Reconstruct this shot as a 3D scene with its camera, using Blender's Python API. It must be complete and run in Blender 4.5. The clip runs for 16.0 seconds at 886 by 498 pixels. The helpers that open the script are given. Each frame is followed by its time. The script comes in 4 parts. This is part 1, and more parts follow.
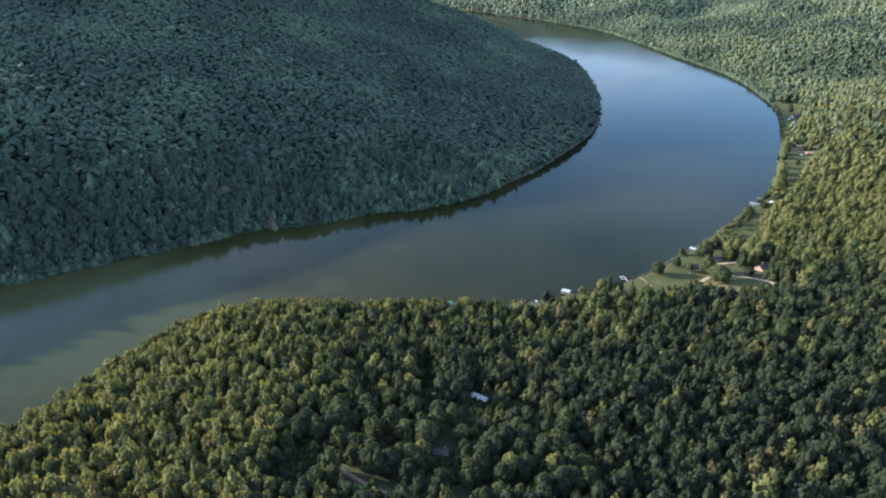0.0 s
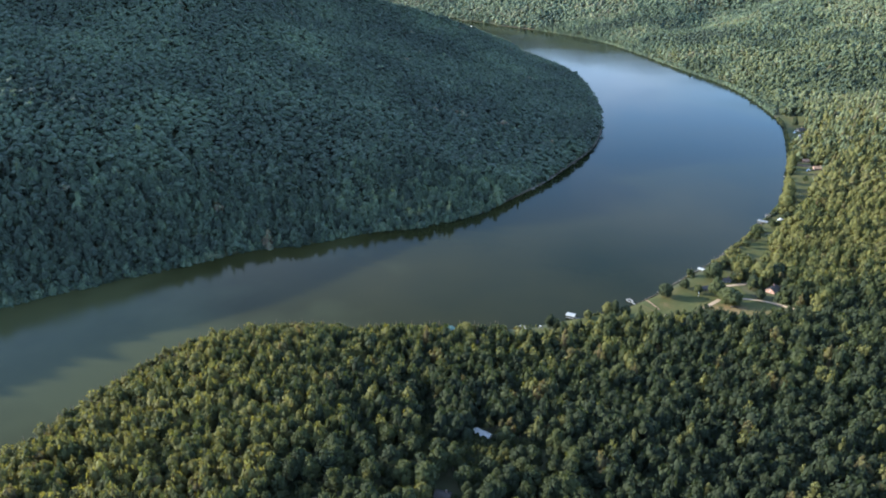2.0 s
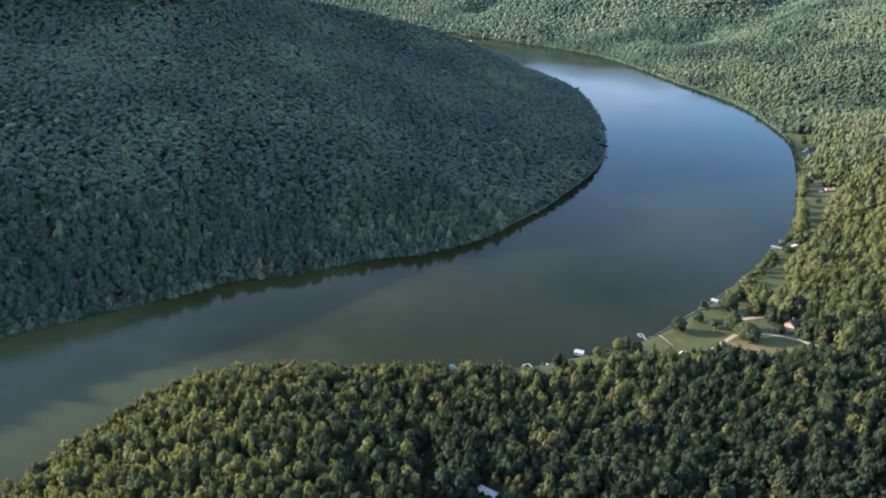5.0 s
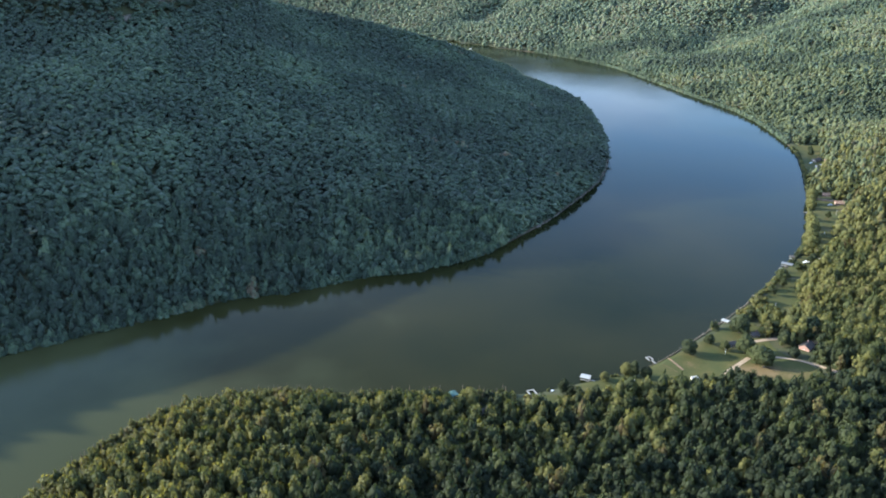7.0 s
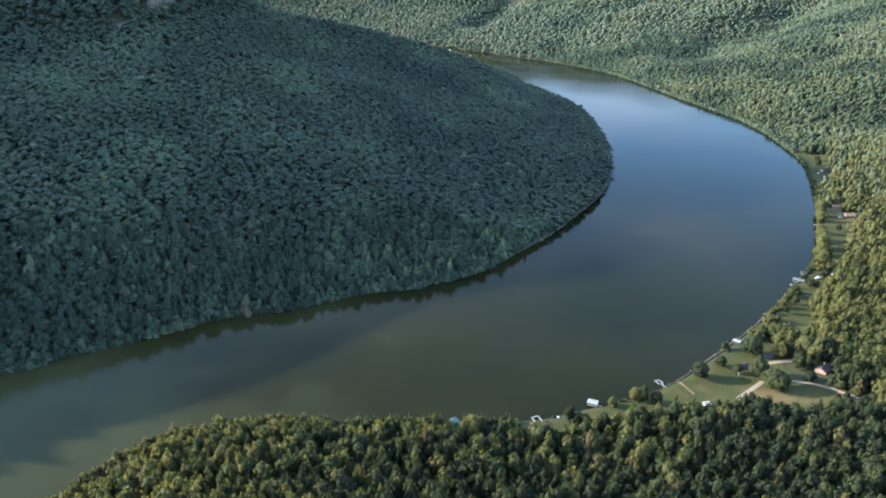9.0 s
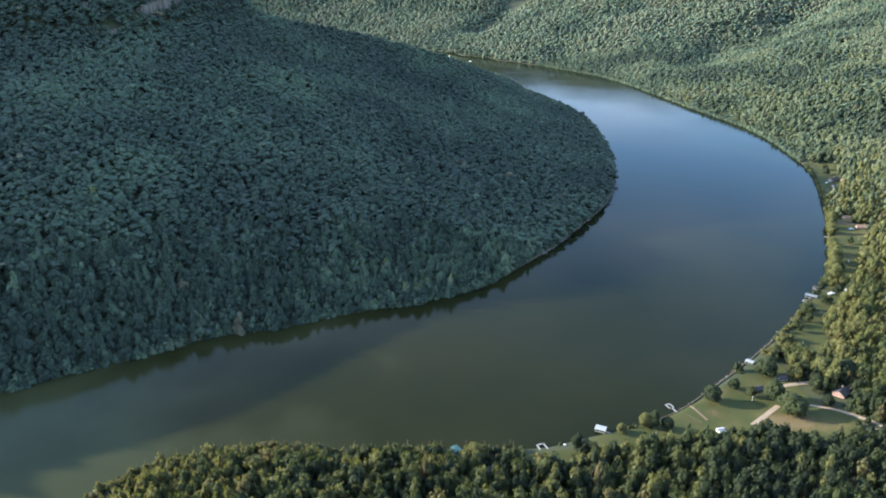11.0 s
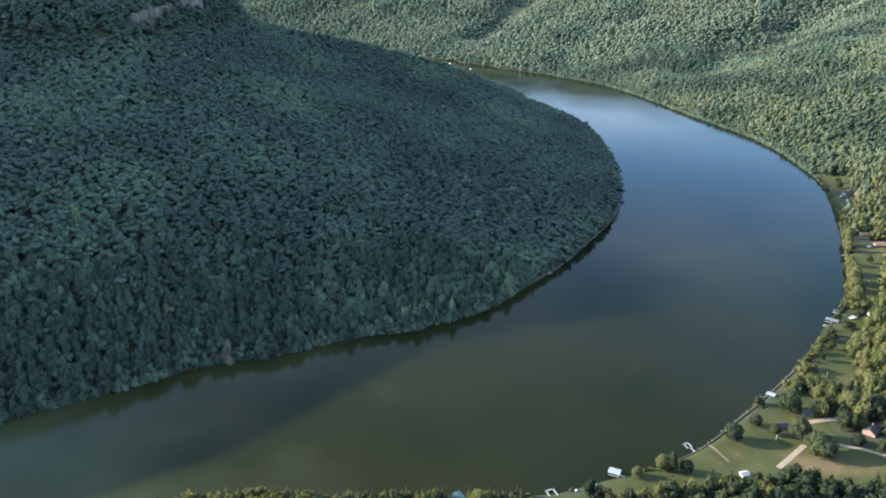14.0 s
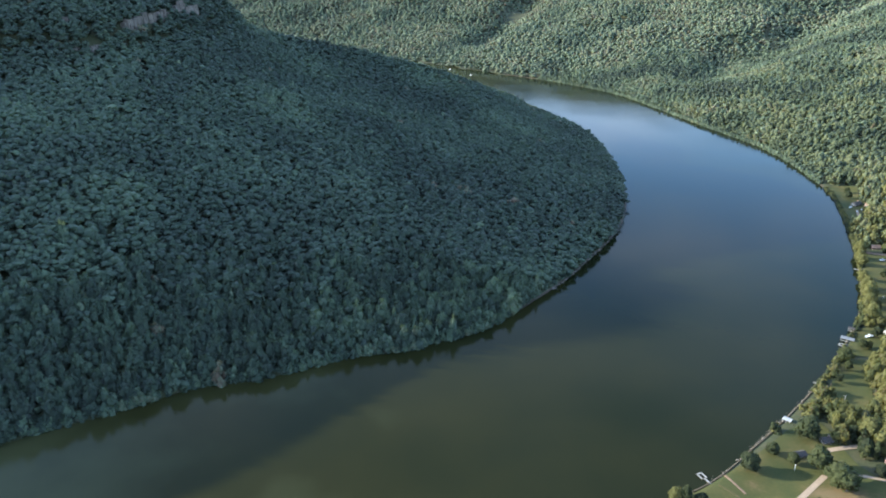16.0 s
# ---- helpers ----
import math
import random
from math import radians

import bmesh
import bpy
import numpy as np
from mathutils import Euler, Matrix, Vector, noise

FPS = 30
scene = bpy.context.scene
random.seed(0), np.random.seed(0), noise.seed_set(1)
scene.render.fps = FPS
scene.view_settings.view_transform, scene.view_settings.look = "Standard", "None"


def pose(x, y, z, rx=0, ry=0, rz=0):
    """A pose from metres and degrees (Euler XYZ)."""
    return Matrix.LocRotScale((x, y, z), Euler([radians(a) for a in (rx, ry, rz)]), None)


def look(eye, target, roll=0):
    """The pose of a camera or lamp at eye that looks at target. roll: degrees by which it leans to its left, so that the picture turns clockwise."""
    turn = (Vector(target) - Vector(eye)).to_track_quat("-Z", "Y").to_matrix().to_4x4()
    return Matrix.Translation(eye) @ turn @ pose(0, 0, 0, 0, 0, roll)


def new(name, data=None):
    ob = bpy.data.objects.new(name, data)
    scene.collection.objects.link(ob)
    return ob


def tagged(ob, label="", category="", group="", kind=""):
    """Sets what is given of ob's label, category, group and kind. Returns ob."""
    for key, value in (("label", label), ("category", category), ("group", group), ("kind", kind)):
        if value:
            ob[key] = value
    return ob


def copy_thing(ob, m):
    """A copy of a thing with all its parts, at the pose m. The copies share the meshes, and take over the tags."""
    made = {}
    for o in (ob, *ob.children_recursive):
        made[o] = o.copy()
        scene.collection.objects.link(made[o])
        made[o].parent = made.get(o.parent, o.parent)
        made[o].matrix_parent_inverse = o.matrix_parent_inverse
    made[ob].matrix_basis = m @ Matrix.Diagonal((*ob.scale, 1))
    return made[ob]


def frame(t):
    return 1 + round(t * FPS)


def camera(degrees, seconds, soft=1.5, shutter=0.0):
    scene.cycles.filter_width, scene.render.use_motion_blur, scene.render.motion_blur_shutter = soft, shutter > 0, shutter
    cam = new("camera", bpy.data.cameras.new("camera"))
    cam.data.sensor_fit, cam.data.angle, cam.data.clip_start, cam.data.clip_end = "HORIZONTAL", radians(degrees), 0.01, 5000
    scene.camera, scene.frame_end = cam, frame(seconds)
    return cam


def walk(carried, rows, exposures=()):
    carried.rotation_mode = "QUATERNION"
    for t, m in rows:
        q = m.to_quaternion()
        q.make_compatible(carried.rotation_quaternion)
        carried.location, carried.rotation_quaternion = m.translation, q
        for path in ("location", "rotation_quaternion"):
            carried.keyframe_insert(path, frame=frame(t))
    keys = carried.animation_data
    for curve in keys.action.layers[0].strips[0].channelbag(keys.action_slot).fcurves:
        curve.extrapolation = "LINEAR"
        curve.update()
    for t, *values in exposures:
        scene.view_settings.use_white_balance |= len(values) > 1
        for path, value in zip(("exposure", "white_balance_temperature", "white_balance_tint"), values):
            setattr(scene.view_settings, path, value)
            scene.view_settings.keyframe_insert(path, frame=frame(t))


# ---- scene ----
cam = camera(63.0, 16.0, soft=1.85)
PATH = [
    (0, pose(0.00, 0.00, 362.50, 64.850, 0, 0.006)),
    (1, pose(-0.87, 15.10, 363.42, 65.176, 0, -0.062)),
    (2, pose(-1.65, 30.26, 364.19, 65.501, 0, -0.123)),
    (3, pose(-2.34, 45.48, 364.83, 65.819, 0, -0.176)),
    (4, pose(-2.95, 60.74, 365.35, 66.122, 0, -0.223)),
    (5, pose(-3.49, 76.04, 365.77, 66.406, 0, -0.263)),
    (6, pose(-3.97, 91.37, 366.11, 66.667, 0, -0.299)),
    (7, pose(-4.41, 106.74, 366.37, 66.904, 0, -0.329)),
    (8, pose(-4.80, 122.13, 366.59, 67.117, 0, -0.355)),
    (9, pose(-5.17, 137.53, 366.76, 67.305, 0, -0.378)),
    (10, pose(-5.51, 152.95, 366.92, 67.474, 0, -0.398)),
    (11, pose(-5.84, 168.36, 367.06, 67.626, 0, -0.415)),
    (12, pose(-6.17, 183.78, 367.22, 67.768, 0, -0.430)),
    (13, pose(-6.50, 199.19, 367.40, 67.907, 0, -0.444)),
    (14, pose(-6.85, 214.59, 367.62, 68.052, 0, -0.456)),
    (15, pose(-7.23, 229.97, 367.89, 68.214, 0, -0.469)),
    (16, pose(-7.64, 245.33, 368.24, 68.404, 0, -0.481)),
]
walk(cam, PATH, [(0, 2.47, 4920, 9), (16, 2.47, 4920, 9)])

# ---- light: low sun over the western mountain, blue sky ----
SUN_ELEV, SUN_AZ = radians(16.0), radians(-76.0)
world = bpy.data.worlds.new("sky")
scene.world = world
world.use_nodes = True
wn = world.node_tree.nodes
sky = wn.new("ShaderNodeTexSky")
sky.sky_type = "NISHITA"
sky.sun_disc = False
sky.sun_elevation, sky.sun_rotation = SUN_ELEV, SUN_AZ
sky.altitude, sky.air_density, sky.dust_density = 300, 1.0, 0.8
sky.ozone_density = 0.7
wn["Background"].inputs["Strength"].default_value = 0.12
# broken, thin fair-weather cloud over the blue
wl = world.node_tree.links
sky_way, sky_map, cloud = wn.new("ShaderNodeTexCoord"), wn.new("ShaderNodeMapping"), wn.new("ShaderNodeTexNoise")
sky_map.inputs["Scale"].default_value = (1.0, 1.0, 3.0)
sky_map.inputs["Location"].default_value = (0.35, 0.1, 0.0)
cloud.inputs["Scale"].default_value, cloud.inputs["Detail"].default_value = 3.2, 5
wl.new(sky_way.outputs["Generated"], sky_map.inputs["Vector"])
wl.new(sky_map.outputs["Vector"], cloud.inputs["Vector"])
cover = wn.new("ShaderNodeMapRange")
cover.inputs["From Min"].default_value, cover.inputs["From Max"].default_value, cover.inputs["To Max"].default_value = 0.42, 0.64, 0.56
wl.new(cloud.outputs["Fac"], cover.inputs["Value"])
veil = wn.new("ShaderNodeMix")
veil.data_type = "RGBA"
veil.inputs["B"].default_value = (4.6, 4.4, 4.1, 1)
wl.new(cover.outputs["Result"], veil.inputs["Factor"])
wl.new(sky.outputs["Color"], veil.inputs["A"])
wl.new(veil.outputs["Result"], wn["Background"].inputs["Color"])
sun_data = bpy.data.lights.new("sun", "SUN")
sun_data.energy, sun_data.angle, sun_data.color = 3.5, radians(0.6), (1.0, 0.81, 0.48)
sun = new("sun", sun_data)
to_sun = Vector((math.sin(SUN_AZ) * math.cos(SUN_ELEV), math.cos(SUN_AZ) * math.cos(SUN_ELEV), math.sin(SUN_ELEV)))
sun.matrix_world = look(to_sun * 3000, (0, 0, 0))


# ---- materials ----
def material(name, rough=0.7, metal=0.0):
    m = bpy.data.materials.new(name)
    m.use_nodes = True
    b = m.node_tree.nodes["Principled BSDF"]
    b.inputs["Roughness"].default_value, b.inputs["Metallic"].default_value = rough, metal
    if rough >= 0.9:
        b.inputs["Specular IOR Level"].default_value = 0.2
    return m, m.node_tree.nodes, m.node_tree.links, b


def ramp(nodes, stops):
    r = nodes.new("ShaderNodeValToRGB")
    while len(r.color_ramp.elements) < len(stops):
        r.color_ramp.elements.new(0.5)
    for e, (at, c) in zip(r.color_ramp.elements, stops):
        e.position, e.color = at, (*c, 1)
    return r


def noisy(name, stops, scale, rough=0.8, bump=0.0, detail=5.0, metal=0.0, stretch=(1, 1, 1)):
    """A surface whose colour wanders over the stops at two scales, with fine relief."""
    m, n, l, b = material(name, rough, metal)
    co, mp = n.new("ShaderNodeTexCoord"), n.new("ShaderNodeMapping")
    mp.inputs["Scale"].default_value = stretch
    l.new(co.outputs["Object"], mp.inputs["Vector"])
    big, small = n.new("ShaderNodeTexNoise"), n.new("ShaderNodeTexNoise")
    big.inputs["Scale"].default_value, small.inputs["Scale"].default_value = scale, scale * 7.3
    big.inputs["Detail"].default_value = detail
    mix = n.new("ShaderNodeMath")
    mix.operation = "MULTIPLY_ADD"
    mix.inputs[1].default_value = 0.4
    for t in (big, small):
        l.new(mp.outputs["Vector"], t.inputs["Vector"])
    half = n.new("ShaderNodeMath")
    half.operation = "MULTIPLY"
    half.inputs[1].default_value = 0.6
    l.new(big.outputs["Fac"], half.inputs[0])
    l.new(small.outputs["Fac"], mix.inputs[0])
    l.new(half.outputs[0], mix.inputs[2])
    r = ramp(n, stops)
    l.new(mix.outputs[0], r.inputs["Fac"])
    l.new(r.outputs["Color"], b.inputs["Base Color"])
    if bump:
        bp = n.new("ShaderNodeBump")
        bp.inputs["Strength"].default_value = bump
        l.new(small.outputs["Fac"], bp.inputs["Height"])
        l.new(bp.outputs["Normal"], b.inputs["Normal"])
    return m


LEAF_STOPS = [
    (0.00, (0.017, 0.026, 0.009)),
    (0.25, (0.029, 0.039, 0.011)),
    (0.50, (0.052, 0.062, 0.016)),
    (0.74, (0.099, 0.097, 0.026)),
    (0.88, (0.134, 0.134, 0.037)),
    (0.95, (0.088, 0.074, 0.026)),
    (1.00, (0.090, 0.068, 0.026)),
]


# leaves of the high slopes, cooler and paler: distance haze put into the colour
HAZED_STOPS = [
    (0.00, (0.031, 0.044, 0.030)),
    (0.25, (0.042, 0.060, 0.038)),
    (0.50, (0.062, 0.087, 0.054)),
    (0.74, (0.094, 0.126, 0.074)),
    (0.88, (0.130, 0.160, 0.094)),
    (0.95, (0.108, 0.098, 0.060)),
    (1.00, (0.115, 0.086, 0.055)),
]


def leaf_material(name, source, stops=LEAF_STOPS, haze_sheen=0.0, relief=4.5):
    m, n, l, b = material(name, 0.86)
    # sheen adds to the painted haze, a pale veil over the leaves
    b.inputs["Sheen Weight"].default_value, b.inputs["Sheen Roughness"].default_value = haze_sheen, 0.6
    if source == "tone":
        who = n.new("ShaderNodeAttribute")
        who.attribute_name = "tone"
        tone = who.outputs["Fac"]
    elif source != "object":
        fixed = n.new("ShaderNodeValue")
        fixed.outputs[0].default_value = source
        tone = fixed.outputs[0]
    else:
        some = n.new("ShaderNodeMath")
        some.operation = "MULTIPLY_ADD"
        # low tone range: the foreground's cloud shade is put into these leaves
        some.inputs[1].default_value, some.inputs[2].default_value = 0.44, 0.0
        l.new(n.new("ShaderNodeObjectInfo").outputs["Random"], some.inputs[0])
        tone = some.outputs[0]
    geo = n.new("ShaderNodeNewGeometry")
    mix = n.new("ShaderNodeMath")
    mix.operation = "MULTIPLY_ADD"
    mix.inputs[1].default_value = 0.10
    less = n.new("ShaderNodeMath")
    less.operation = "MULTIPLY_ADD"
    less.inputs[1].default_value, less.inputs[2].default_value = 0.96, -0.12
    l.new(tone, less.inputs[0])
    where, leafy = n.new("ShaderNodeTexCoord"), n.new("ShaderNodeTexNoise")
    leafy.inputs["Scale"].default_value, leafy.inputs["Detail"].default_value = 0.65, 5
    leafy.inputs["Roughness"].default_value = 0.65
    l.new(where.outputs["Object"], leafy.inputs["Vector"])
    bp = n.new("ShaderNodeBump")
    bp.inputs["Strength"].default_value, bp.inputs["Distance"].default_value = 1.0, relief
    l.new(leafy.outputs["Fac"], bp.inputs["Height"])
    l.new(bp.outputs["Normal"], b.inputs["Normal"])
    l.new(geo.outputs["Random Per Island"], mix.inputs[0])
    l.new(less.outputs[0], mix.inputs[2])
    mottle = n.new("ShaderNodeMath")
    mottle.operation = "MULTIPLY_ADD"
    mottle.inputs[1].default_value = 0.30
    l.new(leafy.outputs["Fac"], mottle.inputs[0])
    l.new(mix.outputs[0], mottle.inputs[2])
    r = ramp(n, stops)
    l.new(mottle.outputs[0], r.inputs["Fac"])
    l.new(r.outputs["Color"], b.inputs["Base Color"])
    b.inputs["Specular IOR Level"].default_value = 0.42
    thin = n.new("ShaderNodeBsdfTranslucent")
    l.new(bp.outputs["Normal"], thin.inputs["Normal"])
    glow = n.new("ShaderNodeMix")
    glow.data_type, glow.blend_type = "RGBA", "MULTIPLY"
    glow.inputs["Factor"].default_value = 1.0
    glow.inputs["B"].default_value = (1.8, 1.65, 0.8, 1)
    l.new(r.outputs["Color"], glow.inputs["A"])
    l.new(glow.outputs["Result"], thin.inputs["Color"])
    both = n.new("ShaderNodeMixShader")
    both.inputs["Fac"].default_value = 0.36
    l.new(b.outputs[0], both.inputs[1])
    l.new(thin.outputs[0], both.inputs[2])
    l.new(both.outputs[0], n["Material Output"].inputs["Surface"])
    return m


LEAF_WOODS = leaf_material("leaves_of_the_woods", "tone", haze_sheen=0.02, relief=2.0)
# between plain and hazed leaves, so the painted haze grows with distance
HALF_HAZED_STOPS = [(at, tuple((0.45 * u + 0.55 * v) for u, v in zip(a, b))) for (at, a), (_, b) in zip(LEAF_STOPS, HAZED_STOPS)]
LEAF_HALF_HAZED = leaf_material("half_hazed_bend_leaves", "tone", HALF_HAZED_STOPS, 0.05, 1.2)
LEAF_HAZED = leaf_material("hazed_mountain_leaves", "tone", HAZED_STOPS, 0.06, 0.5)
LEAF_TREE = leaf_material("leaves_of_a_tree", "object", haze_sheen=0.02, relief=2.0)
LEAF_POPLAR = leaf_material("yellowing_poplar_leaves", 0.76, haze_sheen=0.02, relief=2.0)
BARK = noisy("bark", [(0.3, (0.06, 0.045, 0.03)), (0.7, (0.16, 0.13, 0.10))], 1.2, 0.9, 0.4, stretch=(4, 4, 1))
SOIL = noisy("forest_floor", [(0.25, (0.026, 0.033, 0.015)), (0.5, (0.043, 0.046, 0.021)), (0.8, (0.075, 0.062, 0.036))], 0.08, 0.95, 0.3)
def grass_material():
    """Mown grass, dry and trodden round the driveway and the big tree, with ragged soft edges."""
    m, n, l, b = material("mown_grass", 0.92)
    co, big, small = n.new("ShaderNodeTexCoord"), n.new("ShaderNodeTexNoise"), n.new("ShaderNodeTexNoise")
    big.inputs["Scale"].default_value, small.inputs["Scale"].default_value = 0.035, 0.4
    big.inputs["Detail"].default_value, small.inputs["Detail"].default_value = 5, 6
    for tex in (big, small):
        l.new(co.outputs["Object"], tex.inputs["Vector"])
    total = n.new("ShaderNodeMath")
    total.operation = "MULTIPLY_ADD"
    total.inputs[1].default_value = 0.35
    l.new(small.outputs["Fac"], total.inputs[0])
    l.new(big.outputs["Fac"], total.inputs[2])
    last = total.outputs[0]
    for x, y, reach_out, much in ((286, 664, 34, 0.46), (312, 655, 26, 0.26), (276, 712, 18, 0.28), (226, 684, 14, 0.18)):
        away, fade, add = n.new("ShaderNodeVectorMath"), n.new("ShaderNodeMapRange"), n.new("ShaderNodeMath")
        away.operation, add.operation = "DISTANCE", "ADD"
        l.new(co.outputs["Object"], away.inputs[0])
        away.inputs[1].default_value = (x, y, ground_at(x, y))
        fade.interpolation_type = "SMOOTHSTEP"
        fade.inputs["From Min"].default_value, fade.inputs["From Max"].default_value = 0, reach_out
        fade.inputs["To Min"].default_value, fade.inputs["To Max"].default_value = much, 0
        l.new(away.outputs["Value"], fade.inputs["Value"])
        l.new(last, add.inputs[0])
        l.new(fade.outputs["Result"], add.inputs[1])
        last = add.outputs[0]
    r = ramp(n, [(0.50, (0.036, 0.043, 0.011)), (0.76, (0.055, 0.053, 0.014)), (0.90, (0.080, 0.064, 0.023)), (1.0, (0.115, 0.084, 0.040))])
    l.new(last, r.inputs["Fac"])
    l.new(r.outputs["Color"], b.inputs["Base Color"])
    bp = n.new("ShaderNodeBump")
    bp.inputs["Strength"].default_value = 0.2
    l.new(small.outputs["Fac"], bp.inputs["Height"])
    l.new(bp.outputs["Normal"], b.inputs["Normal"])
    return m


DRY_GRASS = noisy("dry_grass", [(0.32, (0.042, 0.043, 0.012)), (0.5, (0.066, 0.056, 0.020)), (0.68, (0.105, 0.078, 0.038))], 0.06, 0.95, 0.2)
GRAVEL = noisy("pale_gravel", [(0.25, (0.17, 0.125, 0.085)), (0.7, (0.30, 0.23, 0.16))], 0.5, 0.95, 0.3)
DIRT = noisy("bare_dirt", [(0.25, (0.10, 0.066, 0.040)), (0.7, (0.20, 0.140, 0.090))], 0.25, 0.95, 0.3)


def water_material():
    m, n, l, b = material("river_water", 0.10)
    co = n.new("ShaderNodeTexCoord")
    murk = n.new("ShaderNodeTexNoise")
    murk.inputs["Scale"].default_value, murk.inputs["Detail"].default_value = 0.006, 4
    l.new(co.outputs["Object"], murk.inputs["Vector"])
    r = ramp(n, [(0.2, (0.0070, 0.0100, 0.0040)), (0.75, (0.0170, 0.0172, 0.0054)), (1.0, (0.034, 0.036, 0.015))])
    # sunlight put into the water colour: paler lower reach, darker outside of the bend
    apart, lit_fade, lit_murk = n.new("ShaderNodeSeparateXYZ"), n.new("ShaderNodeMapRange"), n.new("ShaderNodeMath")
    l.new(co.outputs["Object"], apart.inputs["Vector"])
    l.new(apart.outputs["X"], lit_fade.inputs["Value"])
    lit_fade.inputs["From Min"].default_value, lit_fade.inputs["From Max"].default_value = -420, 400
    lit_fade.inputs["To Min"].default_value, lit_fade.inputs["To Max"].default_value = 0.55, -0.25
    lit_murk.operation = "ADD"
    l.new(murk.outputs["Fac"], lit_murk.inputs[0])
    l.new(lit_fade.outputs["Result"], lit_murk.inputs[1])
    l.new(lit_murk.outputs[0], r.inputs["Fac"])
    l.new(r.outputs["Color"], b.inputs["Base Color"])
    b.inputs["IOR"].default_value = 1.33
    b.inputs["Specular Tint"].default_value = (0.93, 1.0, 0.91, 1)
    b.inputs["Specular IOR Level"].default_value = 0.078
    # breeze: smooth slicks among rippled water
    slick = n.new("ShaderNodeTexNoise")
    slick.inputs["Scale"].default_value, slick.inputs["Detail"].default_value = 0.004, 3
    l.new(co.outputs["Object"], slick.inputs["Vector"])
    rr = ramp(n, [(0.35, (0.05, 0.05, 0.05)), (0.7, (0.16, 0.16, 0.16))])
    l.new(slick.outputs["Fac"], rr.inputs["Fac"])
    l.new(rr.outputs["Color"], b.inputs["Roughness"])
    wave = n.new("ShaderNodeTexNoise")
    wave.inputs["Scale"].default_value, wave.inputs["Detail"].default_value = 0.5, 3
    l.new(co.outputs["Object"], wave.inputs["Vector"])
    bp = n.new("ShaderNodeBump")
    bp.inputs["Strength"].default_value, bp.inputs["Distance"].default_value = 0.12, 0.3
    l.new(wave.outputs["Fac"], bp.inputs["Height"])
    l.new(bp.outputs["Normal"], b.inputs["Normal"])
    return m


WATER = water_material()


# ---- the plan: two shores of a river bend, and the land's height ----
WEST_SHORE = [
    (-3000, -900), (-1500, -40), (-900, 330), (-600, 590), (-480, 672), (-368, 742), (-321, 770), (-262, 807), (-227, 832),
    (-169, 841), (-117, 872), (-85, 886), (-42, 891), (-18, 906), (20, 923), (54, 948), (84, 984), (126, 1036), (153, 1070),
    (196, 1139), (243, 1215), (271, 1277), (296, 1350), (318, 1450), (334, 1570), (340, 1700), (338, 1830), (318, 1960),
    (275, 2090), (205, 2270), (120, 2500), (20, 2750), (-110, 2980), (-400, 3220), (-900, 3350), (-3000, 3330),
]
EAST_SHORE = [
    (-2500, -1500), (-1400, -600), (-900, -150), (-560, 190), (-430, 330), (-345, 425), (-312, 480), (-285, 545), (-245, 610),
    (-190, 640), (-145, 645), (-90, 638), (-20, 642), (40, 640), (78, 640), (120, 656), (165, 671), (193, 685), (221, 705),
    (248, 731), (302, 779), (342, 819), (389, 870), (425, 916), (457, 955), (493, 1012), (535, 1096), (581, 1197),
    (609, 1268), (641, 1349), (666, 1425), (682, 1519), (692, 1631), (691, 1763), (666, 1860), (615, 2090), (548, 2415),
    (483, 2539), (411, 2642), (333, 2753), (150, 2932), (7, 3120), (-181, 3320), (-600, 3550), (-1300, 3640), (-3200, 3620),
]


def smooth_line(points, rounds=2):
    p = np.array(points, float)
    for _ in range(rounds):
        q = np.empty((2 * len(p) - 2, 2))
        q[0::2], q[1::2] = 0.75 * p[:-1] + 0.25 * p[1:], 0.25 * p[:-1] + 0.75 * p[1:]
        p = np.vstack([p[:1], q, p[-1:]])
    return p


WEST, EAST = smooth_line(WEST_SHORE), smooth_line(EAST_SHORE)
RIVER = np.vstack([WEST, EAST[::-1]])


def far_from(line, xy):
    best = np.full(len(xy), 1e18)
    for a, b in zip(line[:-1], line[1:]):
        ab = b - a
        s = np.clip(((xy - a) @ ab) / (ab @ ab), 0, 1)
        best = np.minimum(best, ((xy - a - s[:, None] * ab) ** 2).sum(1))
    return np.sqrt(best)


def inside(ring, xy):
    ring = np.asarray(ring, float)
    x, y, odd = xy[:, 0], xy[:, 1], np.zeros(len(xy), bool)
    for (ax, ay), (bx, by) in zip(ring, np.roll(ring, -1, 0)):
        if ay != by:
            odd ^= ((ay > y) != (by > y)) & (x < (bx - ax) * (y - ay) / (by - ay) + ax)
    return odd


def step(v, a, b):
    t = np.clip((v - a) / (b - a), 0, 1)
    return t * t * (3 - 2 * t)


LATTICE = np.random.RandomState(5).rand(256, 256)


def value_noise(xy, size, octaves=3):
    out, amp, tot = np.zeros(len(xy)), 1.0, 0.0
    for k in range(octaves):
        p = xy / size * 2**k + 37.7 * k
        i = np.floor(p).astype(int)
        f = p - i
        f = f * f * (3 - 2 * f)
        a, b = LATTICE[i[:, 0] % 256, i[:, 1] % 256], LATTICE[(i[:, 0] + 1) % 256, i[:, 1] % 256]
        c, d = LATTICE[i[:, 0] % 256, (i[:, 1] + 1) % 256], LATTICE[(i[:, 0] + 1) % 256, (i[:, 1] + 1) % 256]
        out += amp * ((a * (1 - f[:, 0]) + b * f[:, 0]) * (1 - f[:, 1]) + (c * (1 - f[:, 0]) + d * f[:, 0]) * f[:, 1])
        tot, amp = tot + amp, amp * 0.5
    return out / tot


